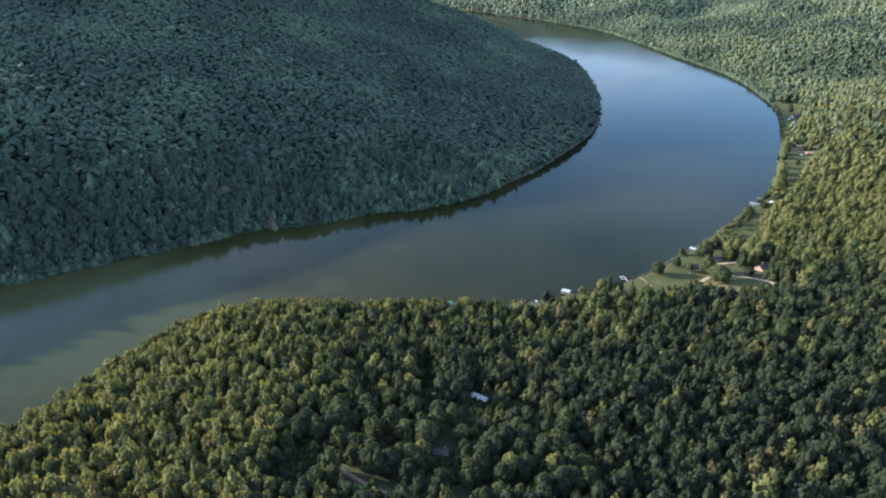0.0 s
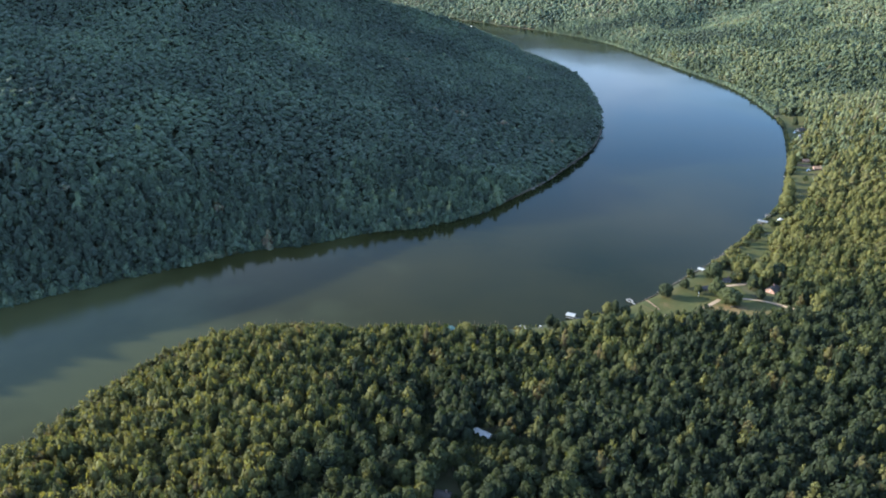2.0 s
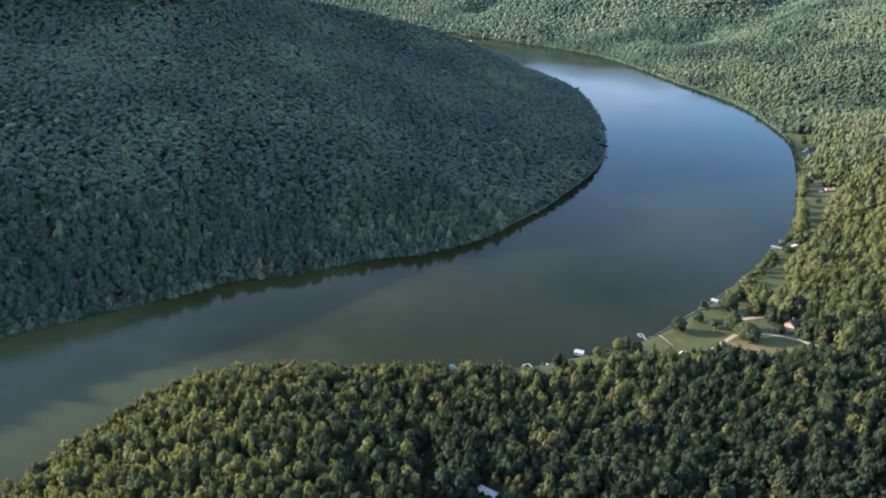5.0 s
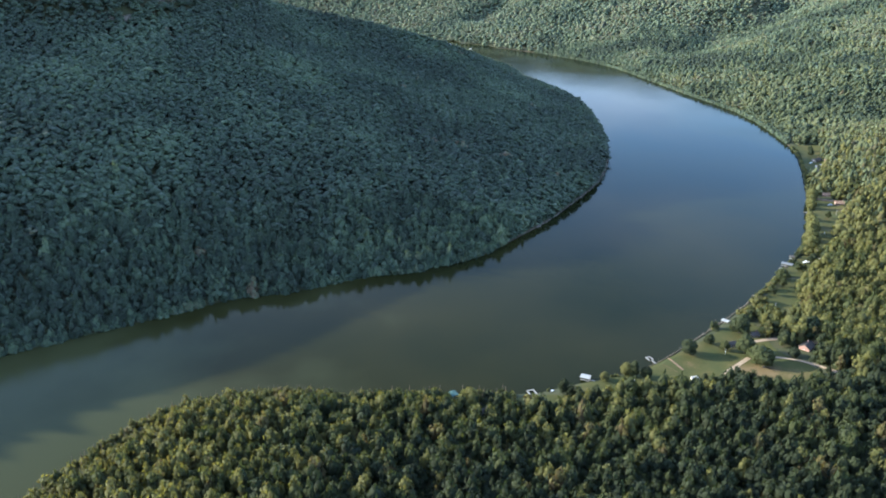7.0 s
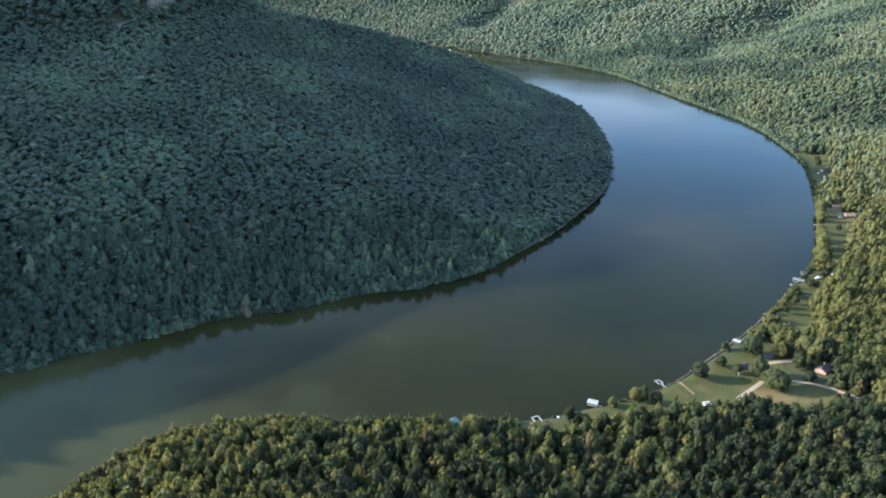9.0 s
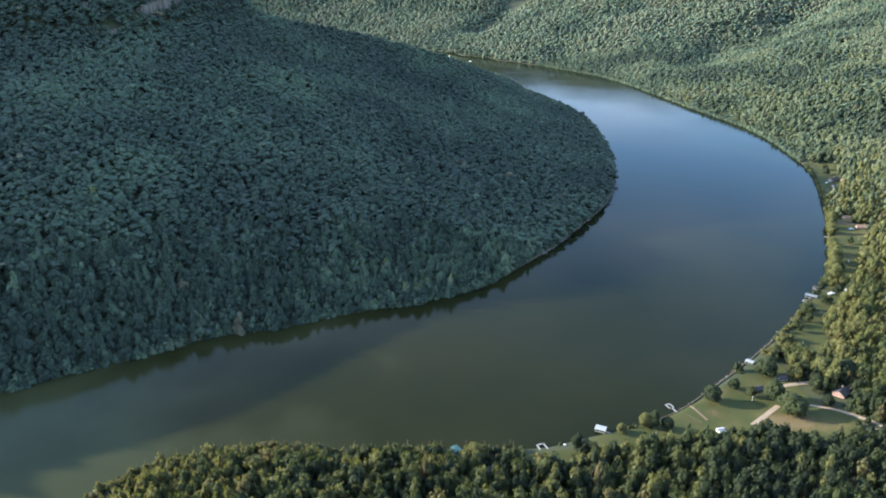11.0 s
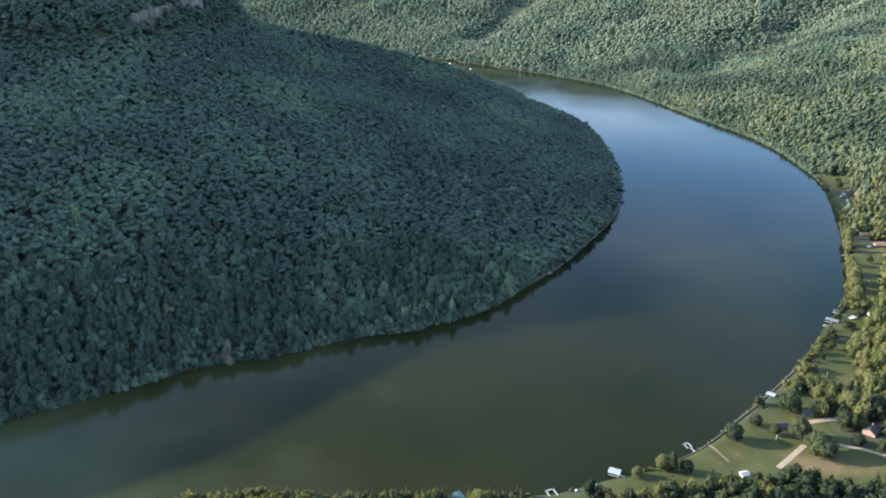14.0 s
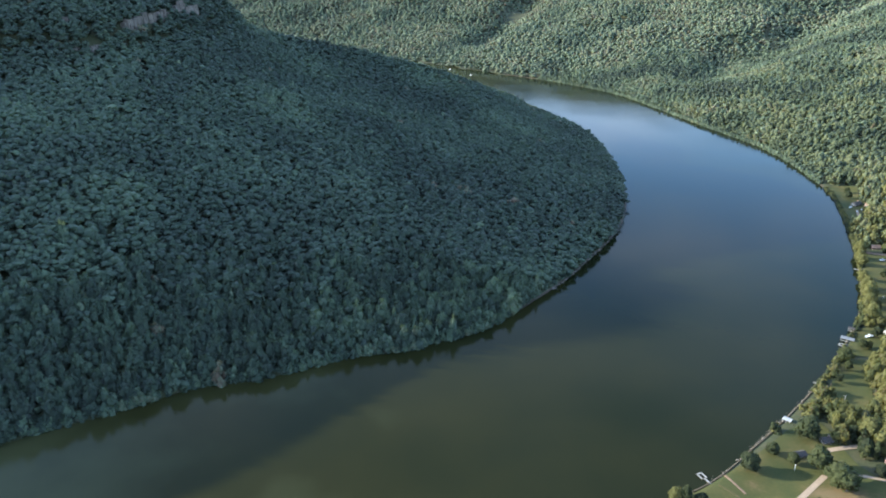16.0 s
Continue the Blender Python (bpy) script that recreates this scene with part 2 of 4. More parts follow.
def valley(xy, a, b, wide, deep):
    """A gully along a line, deepest half way up."""
    a, b = np.array(a, float), np.array(b, float)
    ab = b - a
    s = np.clip(((xy - a) @ ab) / (ab @ ab), 0, 1)
    d = np.hypot(*(xy - a - s[:, None] * ab).T)
    return -deep * np.exp(-((d / wide) ** 2)) * step(s, 0, 0.35)


# the spur's crest line, from the mountain top down to the bend: x, y, height
# the two westernmost heights are out of view, raised to block the sun
CREST = [(-900, 1640, 430), (-640, 1700, 350), (-520, 1740, 294), (-440, 1790, 272), (-405, 1802, 240), (-380, 1812, 223), (-180, 1850, 183), (20, 1880, 128), (110, 1950, 84), (190, 2060, 45), (240, 2110, 24)]


def up_to_crest(xy):
    """The height of the crest near a place, evened out the farther down the slope, and the way to it."""
    line = np.array(CREST, float)
    s = np.r_[0, np.cumsum(np.hypot(*np.diff(line[:, :2], axis=0).T))]
    at = np.arange(0, s[-1], 24.0)
    cx, cy, cz = (np.interp(at, s, line[:, k]) for k in range(3))
    weight, total = np.zeros(len(xy)), np.zeros(len(xy))
    for px, py, pz in zip(cx, cy, cz):
        w = ((xy[:, 0] - px) ** 2 + (xy[:, 1] - py) ** 2 + 400.0) ** -2.2
        weight += w
        total += w * pz
    return total / weight, far_from(line[:, :2], xy)


def survey(xy):
    """Height of the land and, for each place, whether it is river (0), western (1) or eastern land (2)."""
    xy = np.asarray(xy, float).reshape(-1, 2)
    dw, de, wet = far_from(WEST, xy), far_from(EAST, xy), inside(RIVER, xy)
    x, y = xy.T
    rough = value_noise(xy, 160.0) - 0.5
    # western mountain: steep above the straight reach, a low bench and a long spur towards the bend
    steep = 0.88 * (160 * (1 - np.exp(-dw / 250)) + 0.17 * np.minimum(dw, 900))
    steep += 6 * step(dw, 200, 420) * step(-x, 480, 800)
    steep += 9 * step(dw, 130, 330) * step(-x, 220, 420)
    high, near_crest = up_to_crest(xy)
    low = np.maximum(dw - 60, 0)
    bench = 12 * (1 - np.exp(-dw / 40)) + (high - 12) * (low / (low + near_crest + 1e-6))
    w = step(-x, 0, 620) * (1 - step(y, 760, 1620))
    west = bench * (1 - w) + steep * w
    west += rough * 22 * step(dw, 60, 300) * step(near_crest, 0, 200)
    # a rocky scarp below the mountain top
    scarp = west + 14 * (value_noise(xy, 90.0, 2) - 0.5)
    west = west + 26 * step(scarp, 224, 256) * step(-x, 350, 480)
    # an unseen higher crest, added in the west to shade the spur
    west += 215 * step(-x, 1000, 1500) * step(y, 1040, 1380) * (1 - step(y, 2050, 2350))
    # eastern land: a flat strip by the water, then wooded slopes
    k = 0.125 + 0.105 * step(y + 0.3 * x, 700, 1500)
    rise = np.maximum(de - 28, 0)
    east = 2.4 * (1 - np.exp(-de / 5)) + k * rise * rise / (rise + 14)
    east = np.where(east > 300, 300 + 0.35 * (east - 300), east)
    east += rough * 40 * step(de, 80, 500)
    east += valley(xy, (90, 3230), (460, 3950), 95, 55) + valley(xy, (620, 2330), (1650, 3150), 130, 60) + valley(xy, (720, 1500), (1500, 1750), 120, 30)
    # higher hills close the valley to the north
    far_crest = 60 * step(y, 3600, 4500)
    h = np.where(dw < de, west, east) + far_crest
    h = np.where(wet, -np.minimum(0.35 * np.minimum(dw, de), 7.0), np.maximum(h, 0.05))
    return h, np.where(wet, 0, np.where(dw < de, 1, 2))


def ground_at(x, y):
    return float(survey([(x, y)])[0][0])


def mesh_object(name, verts, faces, mats, parent=None):
    me = bpy.data.meshes.new(name)
    me.from_pydata([tuple(v) for v in verts], [], [tuple(f) for f in faces])
    for m in mats:
        me.materials.append(m)
    ob = new(name, me)
    if parent:
        ob.parent = parent
    return ob


def spread(lo, hi, core_lo, core_hi, fine):
    core = np.arange(core_lo, core_hi + 1, fine)
    out, d, v = [], fine, core_hi
    while v < hi:
        d *= 1.16
        v += d
        out.append(v)
    low, d, v = [], fine, core_lo
    while v > lo:
        d *= 1.16
        v -= d
        low.append(v)
    return np.r_[low[::-1], core, out]


gx, gy = spread(-5200, 5200, -600, 1000, 9.0), spread(-4500, 6000, 250, 2000, 9.0)
grid = np.stack(np.meshgrid(gx, gy), -1).reshape(-1, 2)
height, _ = survey(grid)
nx, ny = len(gx), len(gy)
cell = (np.arange(ny - 1)[:, None] * nx + np.arange(nx - 1)).ravel()
quads = np.stack([cell, cell + 1, cell + nx + 1, cell + nx], 1)


def quick_mesh(name, verts, polys, mat, smooth=False, tone=None):
    """A mesh straight from arrays; polys all have the same number of corners."""
    me = bpy.data.meshes.new(name)
    n, k = polys.shape
    me.vertices.add(len(verts))
    me.vertices.foreach_set("co", np.ascontiguousarray(verts, np.float32).ravel())
    me.loops.add(n * k)
    me.loops.foreach_set("vertex_index", np.ascontiguousarray(polys, np.int32).ravel())
    me.polygons.add(n)
    me.polygons.foreach_set("loop_start", np.arange(0, n * k, k, dtype=np.int32))
    me.update(calc_edges=True)
    me.validate()
    if smooth:
        me.shade_smooth()
    else:
        me.shade_flat()
    if tone is not None:
        me.attributes.new("tone", "FLOAT", "POINT").data.foreach_set("value", np.ascontiguousarray(tone, np.float32))
    me.materials.append(mat)
    return me


ground = tagged(new("ground", quick_mesh("ground", np.c_[grid, height], quads, SOIL, True)), "dark leaf-littered soil of the wooded river valley", "ground", kind="structure")
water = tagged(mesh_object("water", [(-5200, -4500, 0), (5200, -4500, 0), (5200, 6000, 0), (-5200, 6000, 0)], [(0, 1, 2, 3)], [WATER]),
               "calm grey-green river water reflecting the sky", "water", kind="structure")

# ---- lawns, drives and clearings, where no tree grows ----
LAWNS = [
    [(110, 646), (119, 652), (140, 661), (166, 668), (190, 681), (214, 698), (238, 714), (262, 732), (293, 758), (318, 766), (322, 750),
     (318, 728), (318, 692), (338, 664), (332, 624), (300, 613), (276, 634), (252, 644), (226, 640), (192, 640), (166, 629), (138, 627)],
    [(347, 798), (354, 813), (364, 830), (379, 852), (392, 864), (420, 870), (404, 842), (392, 812), (374, 780), (352, 778)],
    [(402, 876), (410, 890), (432, 916), (450, 936), (468, 934), (466, 912), (436, 872)],
    [(541, 1092), (551, 1118), (564, 1142), (592, 1152), (604, 1130), (590, 1102), (556, 1047), (522, 999), (482, 938), (470, 934), (508, 1015)],
    [(626, 1288), (636, 1324), (655, 1378), (669, 1420), (680, 1468), (728, 1460), (700, 1400), (684, 1350), (662, 1320), (650, 1286)],
    [(56, 620), (64, 633), (92, 637), (106, 634), (104, 622), (86, 610), (64, 610)],
]
TRACKS = [
    ("driveway", [(254, 664), (270, 677), (287, 691)], 4.6),
    ("driveway", [(302, 691), (318, 686), (334, 674), (347, 657), (353, 645), (350, 634), (347, 624)], 3.3),
    ("driveway", [(300, 722), (316, 725), (333, 726)], 5.0),
    ("dirt_road", [(-84, 384), (-78, 378), (-68, 367), (-56, 356), (-44, 347), (-20, 336), (10, 338), (30, 345), (52, 344)], 3.0),
    ("driveway", [(660, 1332), (648, 1306), (646, 1294), (652, 1282)], 4.0),
    ("dirt_road", [(574, 1150), (596, 1140), (606, 1128), (622, 1112)], 8.0),
    ("boat_ramp", [(213, 697), (216, 686), (220, 674)], 2.0),
]


def around(line, wide):
    """A ring at that distance round an open line."""
    p = smooth_line(line)
    d = np.gradient(p, axis=0)
    n = np.c_[-d[:, 1], d[:, 0]] / np.hypot(*d.T)[:, None] * wide
    return np.vstack([p + n, (p - n)[::-1]])


def plot(x, y, turn, long, wide):
    c, s = math.cos(radians(turn)), math.sin(radians(turn))
    return [(x + c * a - s * b, y + s * a + c * b) for a, b in ((-long, -wide), (long, -wide), (long, wide), (-long, wide))]


CLEARINGS = [
    [(-116, 352), (-84, 342), (-68, 376), (-82, 398), (-104, 396), (-98, 378), (-114, 372)],
    [(-10, 386), (12, 384), (16, 356), (-4, 352)], [(-19, 402), (-7, 402), (-9, 505), (-20, 505)], [(8, 420), (30, 424), (66, 426), (66, 440), (30, 448), (10, 442)],
    plot(26, 437, -35, 13, 10), plot(25, 416, 0, 15, 12),
]
CLEAR = [around(line, wide / 2 + 3.0) for _, line, wide in TRACKS]
CLEAR += CLEARINGS + [
    plot(258, 734, 43, 22, 6), plot(346, 640, 100, 18, 7),
    plot(28, 453, -35, 10, 6), plot(336, 632, 30, 10, 10), plot(414, 768, 20, 6, 7), plot(222, 340, -20, 7, 6), plot(295, 766, 0, 9, 9), plot(287, 757, 0, 10, 10), plot(419, 902, 0, 9, 12), plot(436, 928, 0, 6, 6), plot(338, 690, 20, 18, 14), plot(228, 648, 0, 11, 9), plot(340, 840, 50, 45, 9), plot(538, 1096, 0, 6, 6), plot(98, 640, 25, 26, 6), plot(129, 656, 22, 12, 9), plot(0, 386, -15, 11, 9), plot(33, 608, 20, 9, 8), plot(347, 704, 25, 11, 9), plot(310, 735, 10, 7, 6),
    plot(597, 1160, 0, 18, 10), plot(583, 1130, 0, 14, 8), plot(667, 1352, 25, 18, 12), plot(6, 634, 0, 9, 9), plot(24, 601, 20, 10, 9), plot(78, 632, 0, 17, 10),
    plot(-501, 1538, 66, 50, 7), plot(-462, 1634, 56, 25, 11), plot(-550, 1425, 45, 10, 6), plot(-571, 1408, 45, 5, 5), plot(-595, 1449, 50, 6, 6),
]
CLEAR.append([(100, 640), (150, 636), (200, 648), (250, 655), (300, 628), (330, 636), (334, 625), (300, 613), (268, 637), (235, 640), (200, 638), (150, 628), (100, 630)])
CLEAR += [[(x - 6, y - 13) for x, y in ring] for ring in LAWNS[1:5]]
CLEAR += [[(x - 3, y - 8) for x, y in ring] for ring in LAWNS[1:2]]
SOLO = ((-115, 100), (332, 436))  # the stretch where each tree stands for itself


def place_z(x, y):
    """Where a thing stands: on the turf of a lawn or on bare soil."""
    p = np.array([(x, y)], float)
    return ground_at(x, y) + (0.4 if any(inside(r, p)[0] for r in LAWNS) else 0.0)


def part(name, bm, mat, parent, label=""):
    me = bpy.data.meshes.new(name)
    bmesh.ops.recalc_face_normals(bm, faces=bm.faces)
    bm.to_mesh(me)
    bm.free()
    me.materials.append(mat)
    ob = new(name, me)
    ob.parent = parent
    return tagged(ob, label)


def box(size, at=(0, 0, 0), bm=None, turn=(0, 0, 0), bevel=0.0):
    bm = bm or bmesh.new()
    m = pose(*at, *turn) @ Matrix.Diagonal((*size, 1))
    made = bmesh.ops.create_cube(bm, size=1, matrix=m)
    if bevel:
        edges = list({e for v in made["verts"] for e in v.link_edges})
        bmesh.ops.bevel(bm, geom=edges, offset=bevel, segments=1, affect="EDGES")
    return bm


def rod(a, b, r0, r1=None, sides=7, bm=None):
    bm = bm or bmesh.new()
    a, b = Vector(a), Vector(b)
    m = Matrix.Translation((a + b) / 2) @ (b - a).to_track_quat("Z", "Y").to_matrix().to_4x4()
    bmesh.ops.create_cone(bm, cap_ends=True, segments=sides, radius1=r0, radius2=r0 if r1 is None else r1, depth=(b - a).length, matrix=m)
    return bm


def root(name, x, y, z, turn, label, category, group=""):
    ob = new(name)
    ob.matrix_world = pose(x, y, z, 0, 0, turn)
    return tagged(ob, label, category, group)


def turf(name, ring, gap, lift, mat, label):
    """A piece of ground cover draped over the land."""
    from mathutils.geometry import delaunay_2d_cdt
    ring = smooth_line(list(ring) + [ring[0]], 1)[:-1]
    edge = []
    for a, b in zip(ring, np.roll(ring, -1, 0)):
        n = max(1, int(np.hypot(*(b - a)) / gap))
        edge += [a + (b - a) * k / n for k in range(n)]
    edge = np.array(edge)
    lo, hi = edge.min(0), edge.max(0)
    p = np.stack(np.meshgrid(np.arange(lo[0], hi[0], gap), np.arange(lo[1], hi[1], gap)), -1).reshape(-1, 2)
    p = p[inside(edge, p)]
    p = p[far_from(np.vstack([edge, edge[:1]]), p) > gap * 0.5]
    n = len(edge)
    v, _, f, *_ = delaunay_2d_cdt([Vector(q) for q in np.vstack([edge, p])], [(k, (k + 1) % n) for k in range(n)], [list(range(n))], 1, 1e-4)
    v = np.array([tuple(q) for q in v])
    z = survey(v)[0] + lift
    verts = [(*q, h) for q, h in zip(v, z)] + [(*v[k], z[k] - 2 * lift - 0.6) for k in range(n)]
    m = len(v)
    faces = [tuple(t) for t in f] + [(k, m + k, m + (k + 1) % n, (k + 1) % n) for k in range(n)]
    ob = mesh_object(name, verts, faces, [mat])
    return tagged(ob, label, name.split("_")[-1], kind="structure")


# ---- trees ----
def ball(sub, seed, rough=0.25):
    """An uneven ball of radius one: corners and triangles."""
    bm = bmesh.new()
    bmesh.ops.create_icosphere(bm, subdivisions=sub, radius=1)
    rs = np.random.RandomState(seed)
    v = np.array([p.co for p in bm.verts])
    f = np.array([[p.index for p in t.verts] for t in bm.faces])
    bm.free()
    return v * (1 + rough * (rs.rand(len(v), 1) - 0.5) * 2), f


def crown(seed, lump_sub, lumps, tufts, size, slim=1.0, core=1.0, shake=0.7):
    """A crown in a box of about one: several uneven boughs of foliage, and many small leafy tufts standing out of them."""
    rs = np.random.RandomState(seed)
    mid = rs.randn(lumps, 3)
    mid /= np.linalg.norm(mid, axis=1)[:, None]
    mid[:, 2] = np.linspace(-0.85, 1.0, lumps) + 0.15 * rs.randn(lumps)
    around_axis = 2.4 * np.arange(lumps) + rs.rand(lumps)
    out = np.sqrt(np.clip(1 - mid[:, 2] ** 2, 0.05, 1)) * (0.45 + 0.25 * rs.rand(lumps))
    mid[:, 0], mid[:, 1], mid[:, 2] = out * np.cos(around_axis), out * np.sin(around_axis), mid[:, 2] * 0.68
    rad = (0.40 + 0.16 * rs.rand(lumps)) * (1.05 if lumps > 5 else 1.25)
    vs, fs, k = [], [], 0
    for n in range(lumps):
        if lump_sub:
            v, f = ball(lump_sub, seed * 31 + n, 0.28)
        else:
            v = np.array([(1, 0, 0), (0, 1, 0), (-1, 0, 0), (0, -1, 0), (0, 0, 1), (0, 0, -1)], float) * (1 + 0.5 * (rs.rand(6, 1) - 0.4))
            f = np.array([(0, 1, 4), (1, 2, 4), (2, 3, 4), (3, 0, 4), (1, 0, 5), (2, 1, 5), (3, 2, 5), (0, 3, 5)])
            v = v @ np.array(Euler(rs.rand(3) * 6).to_matrix()).T
        vs.append(v * rad[n] * core + mid[n])
        fs.append(f + k)
        k += len(v)
    if tufts:
        host = rs.randint(lumps, size=tufts)
        n = rs.randn(tufts, 3) + 1.2 * mid[host]
        n[:, 2] += 0.25
        n /= np.linalg.norm(n, axis=1)[:, None]
        at = mid[host] + n * (rad[host] * (0.90 + 0.28 * rs.rand(tufts)))[:, None]
        face = n + shake * rs.randn(tufts, 3)
        face /= np.linalg.norm(face, axis=1)[:, None]
        a = np.cross(face, rs.randn(tufts, 3))
        a /= np.linalg.norm(a, axis=1)[:, None]
        b = np.cross(face, a)
        s = (size * (0.6 + 0.8 * rs.rand(tufts)))[:, None]
        corners = [at + a * s, at + b * s * 0.9 - a * s * 0.4, at - b * s * 0.9 - a * s * 0.55 + face * s * 0.3]
        vs.append(np.stack(corners, 1).reshape(-1, 3))
        i = k + 3 * np.arange(tufts)
        fs.append(np.stack([i, i + 1, i + 2], 1))
    v, f = np.vstack(vs), np.vstack(fs)
    # narrower towards the top
    v[:, :2] *= np.clip(1.08 - 0.20 * slim * np.clip(v[:, 2:], -1, 1.3), 0.35, 1.6)
    return v, f


SLIMS = (0.3, 1.6, 0.8, 2.4, 0.1, 2.0, 1.1, 2.8)
NEAR_CROWNS = [crown(n + 1, 1, 4, 110, 0.19, slim=sl, core=0.88, shake=0.45) for n, sl in enumerate(SLIMS)]
MID_CROWNS = [crown(n + 11, 0, 4, 16, 0.30, slim=sl, shake=0.5) for n, sl in enumerate(SLIMS)]
FAR_CROWNS = [crown(n + 21, 0, 3, 0, 0.35, slim=sl) for n, sl in enumerate(SLIMS[:5])]
SHORE_CROWNS = [crown(n + 41, 1, 5, 100, 0.24, slim=sl, core=0.88, shake=0.45) for n, sl in enumerate(SLIMS)]
PLAIN_CROWNS = [((v - v[:6].mean(0)) * 1.9, f) for v, f in (crown(n + 61, 0, 1, 3, 0.3) for n in range(4))]


def scatter(x0, x1, y0, y1, gap, seed, keep):
    """Places on a shaken lattice with what the land is there; keep picks among them."""
    rs = np.random.RandomState(seed)
    xs, ys = np.arange(x0, x1, gap), np.arange(y0, y1, gap * 0.87)
    p = np.stack(np.meshgrid(xs, ys), -1)
    p[1::2, :, 0] += gap / 2
    p = p.reshape(-1, 2) + (rs.rand(p.size // 2, 2) - 0.5) * gap * 1.15
    h, land = survey(p)
    ok = (land > 0) & keep(p, h, land)
    for ring in LAWNS + CLEAR:
        ok &= ~inside(ring, p)
    dry = far_from(RIVER, p) > np.where((land == 2) & (p[:, 1] > 760), 4.6, 1.5)
    return np.c_[p, h][ok & dry]


def forest(name, places, crowns, seed, wide, tall, label, mix=lambda p: 0, relief=1.0, vary=0.8, shore=0.62, soft=True, leaf=LEAF_WOODS, clump=0.7, turned=0.006):
    """Joined woods: a crown from the set at every place, turned, sized and toned at random."""
    rs = np.random.RandomState(seed)
    vs, fs, ts, base = [], [], [], 0
    which = rs.randint(len(crowns), size=len(places))
    stand = value_noise(places[:, :2], 130.0, 2)
    for k, (cv, cf) in enumerate(crowns):
        p = places[which == k]
        if not len(p):
            continue
        n = len(p)
        r = wide[0] + (wide[1] - wide[0]) * rs.rand(n) ** 1.4
        hgt = r * (1.1 + 0.9 * rs.rand(n)) * relief
        young = shore + (1 - shore) * step(far_from(RIVER, p[:, :2]), 6, 45)
        size = (r - wide[0]) / (wide[1] - wide[0])
        r, hgt = r * (0.7 + 0.3 * young), hgt * (0.2 + 0.8 * young)
        top = (tall[0] + (tall[1] - tall[0]) * (0.45 * rs.rand(n) + 0.55 * size)) * young
        turn = rs.rand(n) * 2 * np.pi
        c, s = np.cos(turn)[:, None], np.sin(turn)[:, None]
        x, y, z = cv.T
        v = np.stack([(c * x - s * y) * r[:, None] + p[:, :1], (s * x + c * y) * r[:, None] + p[:, 1:2], z * hgt[:, None] + (p[:, 2] + top - hgt)[:, None]], -1)
        vs.append(v.reshape(-1, 3))
        fs.append((cf[None] + base + np.arange(n)[:, None, None] * len(cv)).reshape(-1, 3))
        base += n * len(cv)
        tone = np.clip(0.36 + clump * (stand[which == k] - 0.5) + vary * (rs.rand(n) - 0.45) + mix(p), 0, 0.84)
        rusty = rs.rand(n) < 0.45 * turned  # the first trees to turn brown
        tone = np.where(rusty, 0.91, tone)
        pale = rs.rand(n) < 1.2 * turned  # light-leaved trees among the dark
        tone = np.where(pale & ~rusty, np.maximum(tone, 0.58 + 0.2 * rs.rand(n)), tone)
        ts.append(np.repeat(tone, len(cv)) + 0.12 * (rs.rand(n * len(cv)) - 0.5))
    me = quick_mesh(name, np.vstack(vs), np.vstack(fs), leaf, soft, np.concatenate(ts))
    return tagged(new(name, me), label, "trees", kind="stuff")


def in_near(p):
    return (p[:, 0] > -440) & (p[:, 0] < 65 + 0.62 * p[:, 1]) & (p[:, 1] > 308) & (p[:, 1] < 960)


def riverside_light(p):
    """Sun and cloud shade painted into tone: yellower towards the lower reach, darker inland."""
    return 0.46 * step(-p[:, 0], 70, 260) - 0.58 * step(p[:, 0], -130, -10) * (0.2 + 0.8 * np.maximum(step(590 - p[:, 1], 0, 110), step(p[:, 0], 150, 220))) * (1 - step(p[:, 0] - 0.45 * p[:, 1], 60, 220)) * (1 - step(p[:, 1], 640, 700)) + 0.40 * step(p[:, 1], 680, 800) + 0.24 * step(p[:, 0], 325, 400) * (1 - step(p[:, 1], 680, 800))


def in_solo(p):
    (a, b), (c, d) = SOLO
    return (p[:, 0] > a) & (p[:, 0] < b) & (p[:, 1] > c) & (p[:, 1] < d)


near = scatter(-440, 660, 308, 960, 8.1, 41, lambda p, h, land: (land == 2) & in_near(p) & ~in_solo(p))
forest("riverside_woods", near, NEAR_CROWNS, 51, (2.8, 8.2), (10, 24), "dense broadleaf forest canopy in mixed greens on the near bank", riverside_light, 1.12, shore=0.42, turned=0.06)
def on_slope(p):
    return ~in_near(p) & (p[:, 0] > 380) & (p[:, 1] > 400) & (p[:, 1] < 1500) & (p[:, 0] < 110 + 0.72 * p[:, 1])


slope = scatter(380, 1250, 400, 1500, 10.0, 42, lambda p, h, land: (land == 2) & on_slope(p))
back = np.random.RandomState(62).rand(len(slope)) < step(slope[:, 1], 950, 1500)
# raised tones: sunlight and haze put into the hillside's leaf colour
forest("hillside_woods", slope[back], MID_CROWNS, 63, (3.8, 7.8), (13, 25), "sunlit grey-green forest high on the eastern hillside", lambda p: 0.34, vary=0.6, leaf=LEAF_HALF_HAZED, clump=1.1)
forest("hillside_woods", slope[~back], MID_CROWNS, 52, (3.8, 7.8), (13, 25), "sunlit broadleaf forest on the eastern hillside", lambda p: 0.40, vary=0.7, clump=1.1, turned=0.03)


def on_spur(p):
    """The side of the spur that faces the near bank, and a strip behind its crest."""
    crest = np.array(CREST)
    return p[:, 1] < np.interp(p[:, 0], crest[:, 0], crest[:, 1], right=2300) + 90


